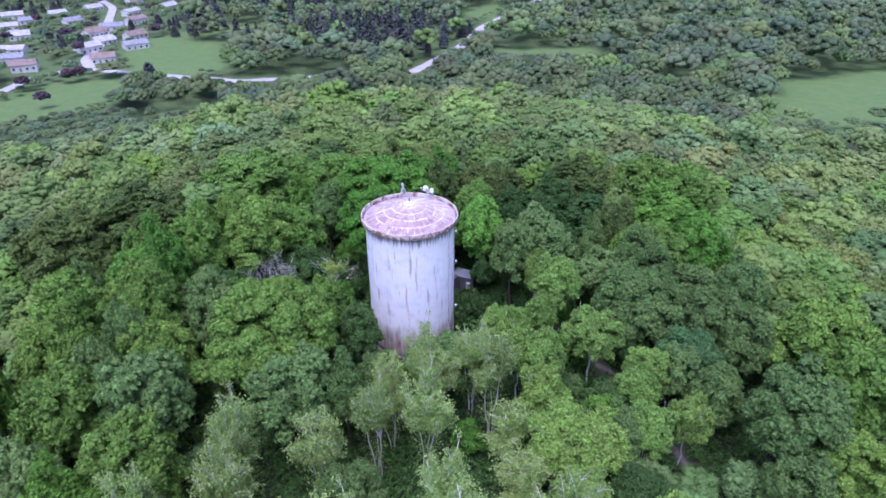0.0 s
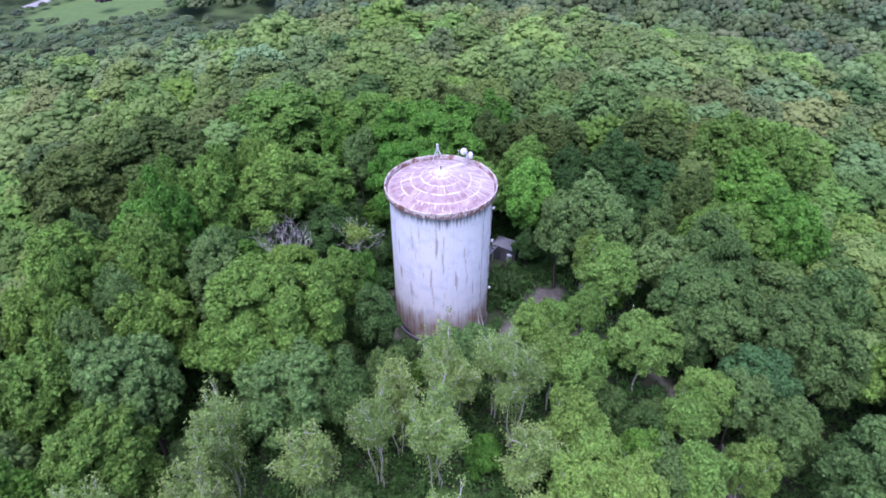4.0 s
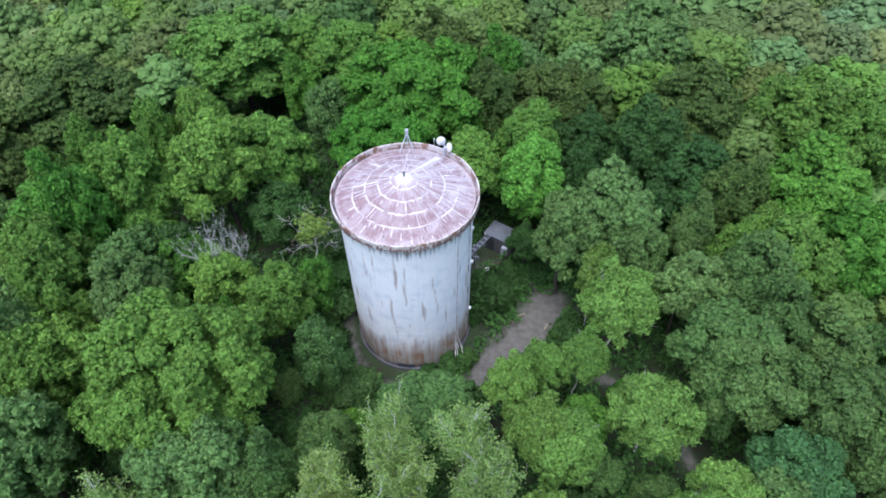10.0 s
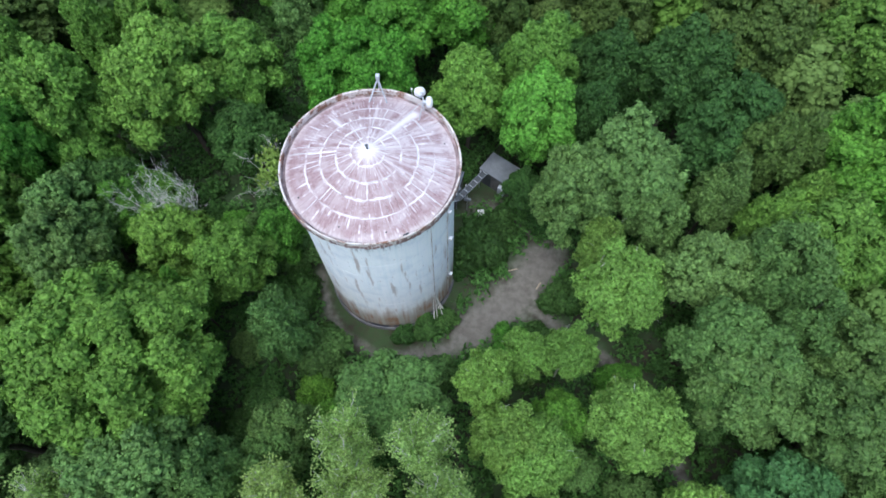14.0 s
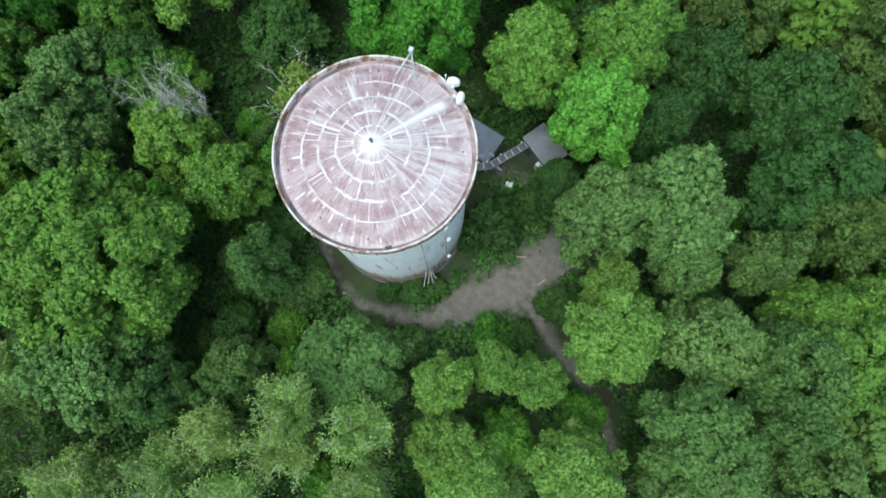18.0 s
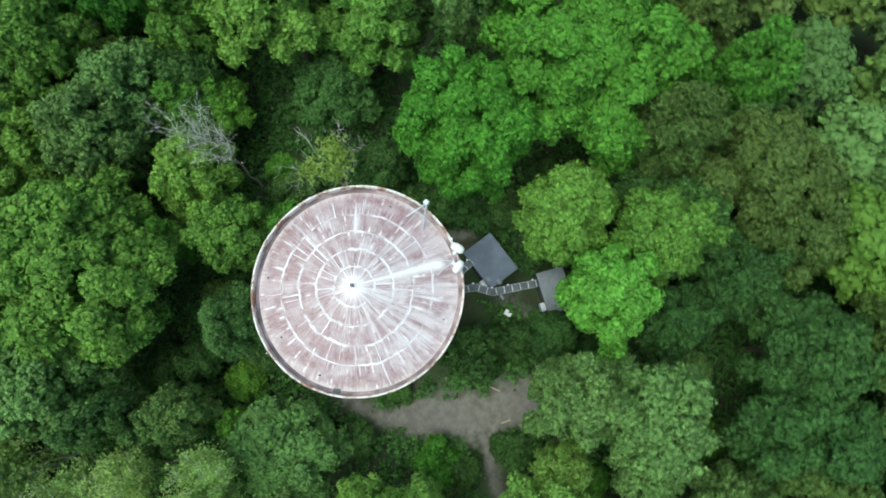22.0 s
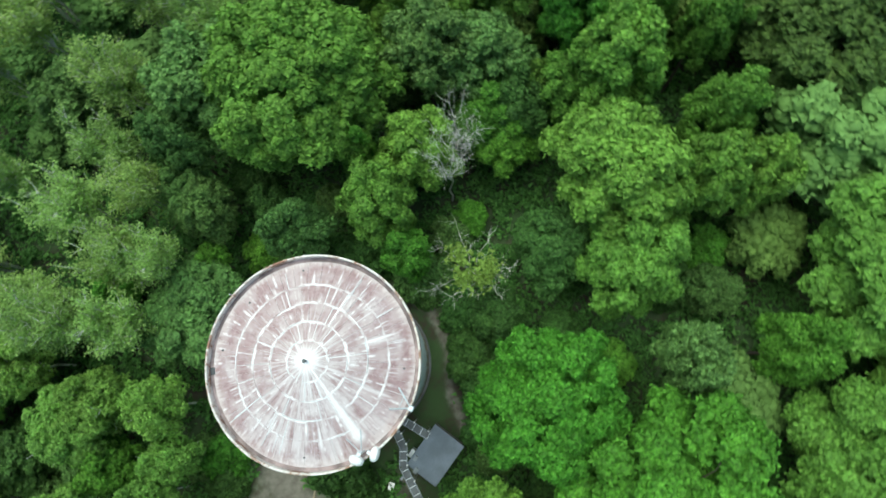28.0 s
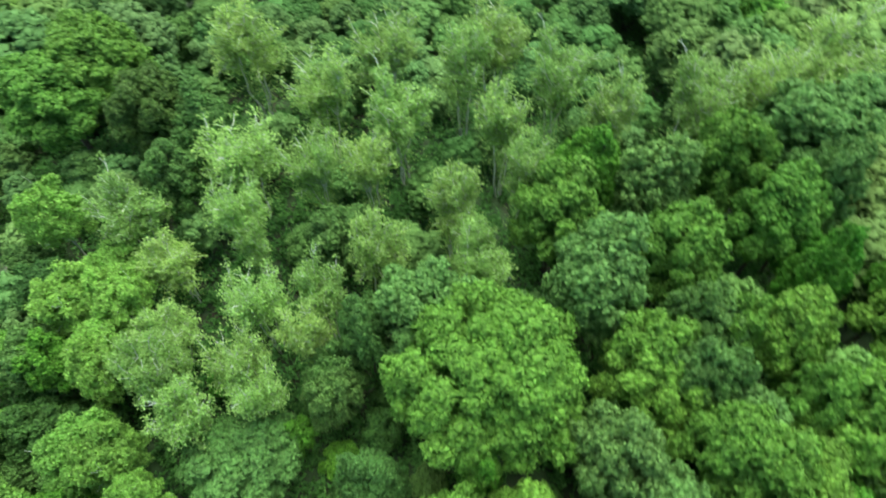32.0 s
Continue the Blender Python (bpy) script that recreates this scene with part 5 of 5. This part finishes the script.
def woods(name, label, spots, fine=False):
    """Many trees as one mesh; spots are (x, y, kind, radius, height)."""
    rs = np.random.RandomState(len(spots) + 17)
    made = {}
    V, Fq, Ft, cols = [], [], [], []
    base = 0
    for x, y, kind, R, h in spots:
        key = ("C" if kind == "C" else "F" if fine and y < 135 and abs(x) < 78 else "H" if y < 205 else "N" if y < 380 else "T", rs.randint(4))
        if key not in made:
            if key[0] == "F":
                v, f, _, _ = make_crown(900 + key[1], limbs=30, lobe=0.135, per=11, leaf=0.34, core=0.88, depth=10.5, heart=0.56, fill=0.90, flat=0.95)
            elif key[0] == "H":
                v, f, _, _ = make_crown(940 + key[1], limbs=22, lobe=0.195, per=10, leaf=0.46, core=0.82, depth=10.5, heart=0.58, fill=0.86, flat=0.95)
            else:
                v, f = simple_tree(np.random.RandomState(40 + key[1]), key[0])
            q = np.array([k for k in f if len(k) == 4], int).reshape(-1, 4)
            tr = np.array([k for k in f if len(k) == 3], int).reshape(-1, 3)
            made[key] = (np.asarray(v), q, tr)
        v, q, tr = made[key]
        a = rs.uniform(0, 6.283)
        s = R / 4.5
        p = np.stack([(v[:, 0] * math.cos(a) - v[:, 1] * math.sin(a)) * s + x, (v[:, 0] * math.sin(a) + v[:, 1] * math.cos(a)) * s + y, v[:, 2] * h / 15.0 + float(lay(x, y))], 1)
        V.append(p)
        Fq.append(q + base)
        Ft.append(tr + base)
        base += len(p)
        c = np.array(TONES[kind]) * np.array([1.10, 1.10, 1.12]) * rs.uniform(0.72, 1.10)
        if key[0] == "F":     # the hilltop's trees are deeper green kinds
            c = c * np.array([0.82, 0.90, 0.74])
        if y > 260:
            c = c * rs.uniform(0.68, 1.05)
        if y > 235:     # distance haze put into the colour: valley leaves dulled towards grey
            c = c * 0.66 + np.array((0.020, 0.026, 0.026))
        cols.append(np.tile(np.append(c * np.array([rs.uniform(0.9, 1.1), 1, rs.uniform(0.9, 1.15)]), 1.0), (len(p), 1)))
    V, Fq = np.concatenate(V), np.concatenate(Fq)
    Ft = np.concatenate(Ft)
    me = bpy.data.meshes.new(name)
    me.vertices.add(len(V))
    me.vertices.foreach_set("co", np.ascontiguousarray(V, np.float32).reshape(-1))
    loops = np.concatenate([Fq.reshape(-1), Ft.reshape(-1)]).astype(np.int32)
    me.loops.add(len(loops))
    me.loops.foreach_set("vertex_index", loops)
    starts = np.concatenate([np.arange(len(Fq)) * 4, len(Fq) * 4 + np.arange(len(Ft)) * 3]).astype(np.int32)
    me.polygons.add(len(starts))
    me.polygons.foreach_set("loop_start", starts)
    me.polygons.foreach_set("use_smooth", np.ones(len(starts), bool))
    me.update(calc_edges=True)
    me.materials.append(FAR)
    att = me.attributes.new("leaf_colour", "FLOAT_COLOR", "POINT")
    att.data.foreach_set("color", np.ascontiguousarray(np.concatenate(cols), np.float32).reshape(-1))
    return tagged(new(name, me), label, "woods", kind="stuff")


ROADS = ((MAIN_ROAD, 8.0), (STREET, 7.5), (SIDE_STREET, 7.0))
HOUSES = [(-272, 395, 20), (-250, 374, 25), (-289, 425, 10), (-304, 533, 60), (-339, 574, 50), (-263, 486, 65), (-259, 506, 20), (-273, 573, 70), (-241, 454, 55), (-226, 472, 60), (-343, 508, 30), (-239, 428, 60), (-211, 438, 40), (-300, 640, 65), (-310, 470, 30), (-300, 410, 15), (-320, 600, 60), (-250, 530, 65), (-345, 540, 40), (-370, 560, 35), (-255, 610, 70), (-215, 400, 20)]


def open_land(x, y):
    ax, ay = np.array(float(x)), np.array(float(y))
    if bool(grassy(ax, ay)):
        return True
    if any(float(near_line(ax, ay, p)) < w for p, w in ROADS):
        return True
    return any(math.hypot(x - hx, y - hy) < 14 for hx, hy, _ in HOUSES)


GRID = {}
for a, b, r in SPOTS:
    GRID.setdefault((int(a // 12), int(b // 12)), []).append((a, b, r))


def free(x, y, R, k=0.76):
    cx, cy = int(x // 12), int(y // 12)
    for i in (-1, 0, 1):
        for j in (-1, 0, 1):
            for a, b, r in GRID.get((cx + i, cy + j), ()):
                if math.hypot(x - a, y - b) < k * (R + r):
                    return False
    return True


hill, far = BETWEEN, []
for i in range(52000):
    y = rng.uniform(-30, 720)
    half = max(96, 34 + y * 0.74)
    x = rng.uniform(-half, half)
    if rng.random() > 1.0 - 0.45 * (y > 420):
        continue
    d = math.hypot(x, y - 80)
    R = rng.uniform(3.6, 7.6) if y < 260 else rng.choice((3.6, 4.4, 5.4, 6.4, 7.6, 9.0)) * rng.uniform(0.9, 1.1)
    if d < 42 or blocked(x, y, R) or (14 < x < 60 and 8 < y < 60) or not free(x, y, R, 0.76 if y < 235 else 0.84) or (y > 270 and open_land(x, y)):
        continue
    k = species(x, y)
    h = 7.5 + R * rng.uniform(0.9, 1.6) if y < 260 else 7.0 + R * rng.uniform(1.1, 1.8)
    if y > 340:
        cz = noise.noise(Vector((x * 0.012, y * 0.012, 5.0)))
        if x < 20 and cz > 0.05 and rng.random() < 0.8:
            k, h = "C", rng.uniform(13, 19)
        elif x < -180 and rng.random() < 0.10:
            k = "V"
        elif rng.random() < 0.35:
            k = "G"
    if x < -96 and 185 < y < 285:
        R, h, k = R * 0.7, rng.uniform(4, 8), "G"
    if x < -195 and y > 350:     # gardens between the houses
        if rng.random() < 0.55:
            continue
        R, h = R * 0.75, min(h, rng.uniform(5, 10))
    if y > 225:      # verges and gardens in front of roads, lawns and houses stay low
        reach = math.hypot(x, y)
        for s in (12, 24, 36, 50):
            if open_land(x * (1 + s / reach), y * (1 + s / reach)) and rng.random() < 0.85:
                h = min(h, s * 0.22 + 1.0)
                break
        if h < 7:
            R, k = min(R, h * 0.6), ("G" if k == "C" else k)
    GRID.setdefault((int(x // 12), int(y // 12)), []).append((x, y, R))
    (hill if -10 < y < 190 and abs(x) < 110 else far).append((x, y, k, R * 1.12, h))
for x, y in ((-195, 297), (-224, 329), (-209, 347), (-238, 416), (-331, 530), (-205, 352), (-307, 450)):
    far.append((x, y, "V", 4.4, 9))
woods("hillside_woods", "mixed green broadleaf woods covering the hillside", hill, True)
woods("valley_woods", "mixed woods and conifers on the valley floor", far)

# ---- undergrowth ----
rs = np.random.RandomState(77)
n = 20000
ux, uy = rs.uniform(-60, 52, n), rs.uniform(-20, 118, n)
keep = (np.hypot(ux - TX, uy - TY) > 7.6) & (near_line(ux, uy, TRAIL) > 1.5) & (near_line(ux, uy, CLEARING) > 2.1) & (near_line(ux, uy, LOOP) > 1.1)
keep &= ~((np.abs(ux + 1.75) < 2.6) & (np.abs(uy - 83.4) < 2.2)) & (np.hypot(ux - 4, uy - 86.2) > 2.8) & (near_line(ux, uy, [(-1.5, 79.3), (0.5, 81.7), (2.5, 85.3)]) > 1.2)
ux, uy = ux[keep], uy[keep]
h = rs.uniform(0.4, 2.2, len(ux)) * rs.uniform(0.5, 1.2, len(ux))
per = 14
cc = np.repeat(np.stack([ux, uy, lay(ux, uy)], 1), per, 0)
hh = np.repeat(h, per)
cc = cc + np.stack([rs.normal(size=len(hh)) * 0.42, rs.normal(size=len(hh)) * 0.42, hh * rs.uniform(0.15, 1.0, len(hh))], 1)
k3 = sprays(rs, cc, rs.normal(size=cc.shape) * 0.5 + np.array([0, 0, 1.0]), 0.40)
under = new("undergrowth", mesh_of("undergrowth", k3.reshape(-1, 3), np.arange(len(cc) * 3).reshape(-1, 3).tolist(), [LEAF["U"]]))
tagged(under, "low green saplings and brush on the forest floor", "undergrowth", kind="stuff")

# ---- the valley: roads, houses ----
def ribbon(name, pts, width, label):
    P = []
    for (ax, ay), (bx, by) in zip(pts[:-1], pts[1:]):
        n = max(2, int(math.hypot(bx - ax, by - ay) / 6))
        P += [(ax + (bx - ax) * k / n, ay + (by - ay) * k / n) for k in range(n)]
    P.append(pts[-1])
    P = np.array(P, float)
    for _ in range(3):
        P[1:-1] = (P[:-2] + 2 * P[1:-1] + P[2:]) / 4
    d = np.gradient(P, axis=0)
    d /= np.linalg.norm(d, axis=1, keepdims=True)
    s = np.stack([-d[:, 1], d[:, 0]], 1) * width / 2
    v, f = [], []
    for k, (p, q) in enumerate(zip(P + s, P - s)):
        z = float(lay(*P[k])) + 0.45
        v += [(p[0], p[1], z), (q[0], q[1], z), (p[0], p[1], z - 0.9), (q[0], q[1], z - 0.9)]
        if k:
            a, b = 4 * k - 4, 4 * k
            f += [(a, b, b + 1, a + 1), (a, a + 2, b + 2, b), (a + 1, b + 1, b + 3, a + 3)]
    return tagged(new(name, mesh_of(name, v, f, [ASPHALT])), label, "road", kind="structure")


ribbon("road_1", MAIN_ROAD, 7.5, "pale worn asphalt road winding through the woods")
ribbon("road_2", STREET, 6.5, "grey residential street past lawns")
ribbon("road_3", SIDE_STREET, 6.5, "grey residential side street between houses")


def house(x, y, turn, seed):
    r = random.Random(seed)
    L, W, H, rise = r.uniform(13, 18), r.uniform(8.5, 10.5), r.uniform(3.0, 4.2), r.uniform(1.9, 2.8)
    hs = thing("house", Matrix.Translation((x, y, float(lay(x, y)))) @ pose(0, 0, 0, 0, 0, turn), "white-sided single-storey house with a shingled gable roof", "house", "houses in the valley")
    bm = bmesh.new()
    a, b = L / 2, W / 2
    vs = [bm.verts.new(p) for p in ((-a, -b, -1), (a, -b, -1), (a, b, -1), (-a, b, -1), (-a, -b, H), (a, -b, H), (a, b, H), (-a, b, H), (-a, 0, H + rise), (a, 0, H + rise))]
    for q in ((0, 1, 5, 4), (2, 3, 7, 6), (1, 2, 6, 9, 5), (3, 0, 4, 8, 7)):
        bm.faces.new([vs[k] for k in q])
    part("wall", bm, SIDING, hs)
    for sd in (-1, 1):
        bm = bmesh.new()
        e = 0.45
        top, low = H + rise + 0.12, H - rise * e / b + 0.12
        v4 = [bm.verts.new(p) for p in ((-a - e, 0, top), (a + e, 0, top), (a + e, sd * (b + e), low), (-a - e, sd * (b + e), low), (-a - e, 0, top - 0.2), (a + e, 0, top - 0.2), (a + e, sd * (b + e), low - 0.2), (-a - e, sd * (b + e), low - 0.2))]
        for q in ((0, 1, 2, 3), (4, 7, 6, 5), (0, 3, 7, 4), (1, 5, 6, 2), (2, 6, 7, 3)):
            bm.faces.new([v4[k] for k in q])
        bmesh.ops.recalc_face_normals(bm, faces=bm.faces)
        part("roof", bm, SHINGLE_B if seed % 4 == 1 else SHINGLE if seed % 3 else PALEROOF, hs)
    part("chimney", boxed(a * 0.3, 0.2, H, a * 0.3 + 0.8, 1.0, H + rise + 1.0), SHINGLE_B, hs)
    for sd in (-1, 1):
        for k in range(4):
            wx = -a + L * (k + 0.5) / 4
            if sd < 0 and k == 1:
                part("door", boxed(wx - 0.5, sd * b - 0.06, 0.1, wx + 0.5, sd * b + 0.06, 2.2), SHINGLE_B, hs)
                continue
            part("window", boxed(wx - 0.7, sd * b - 0.05, 1.0, wx + 0.7, sd * b + 0.05, 2.2), GLASS, hs)
    return hs


for i, (x, y, a) in enumerate(HOUSES):
    house(x, y, a, i)
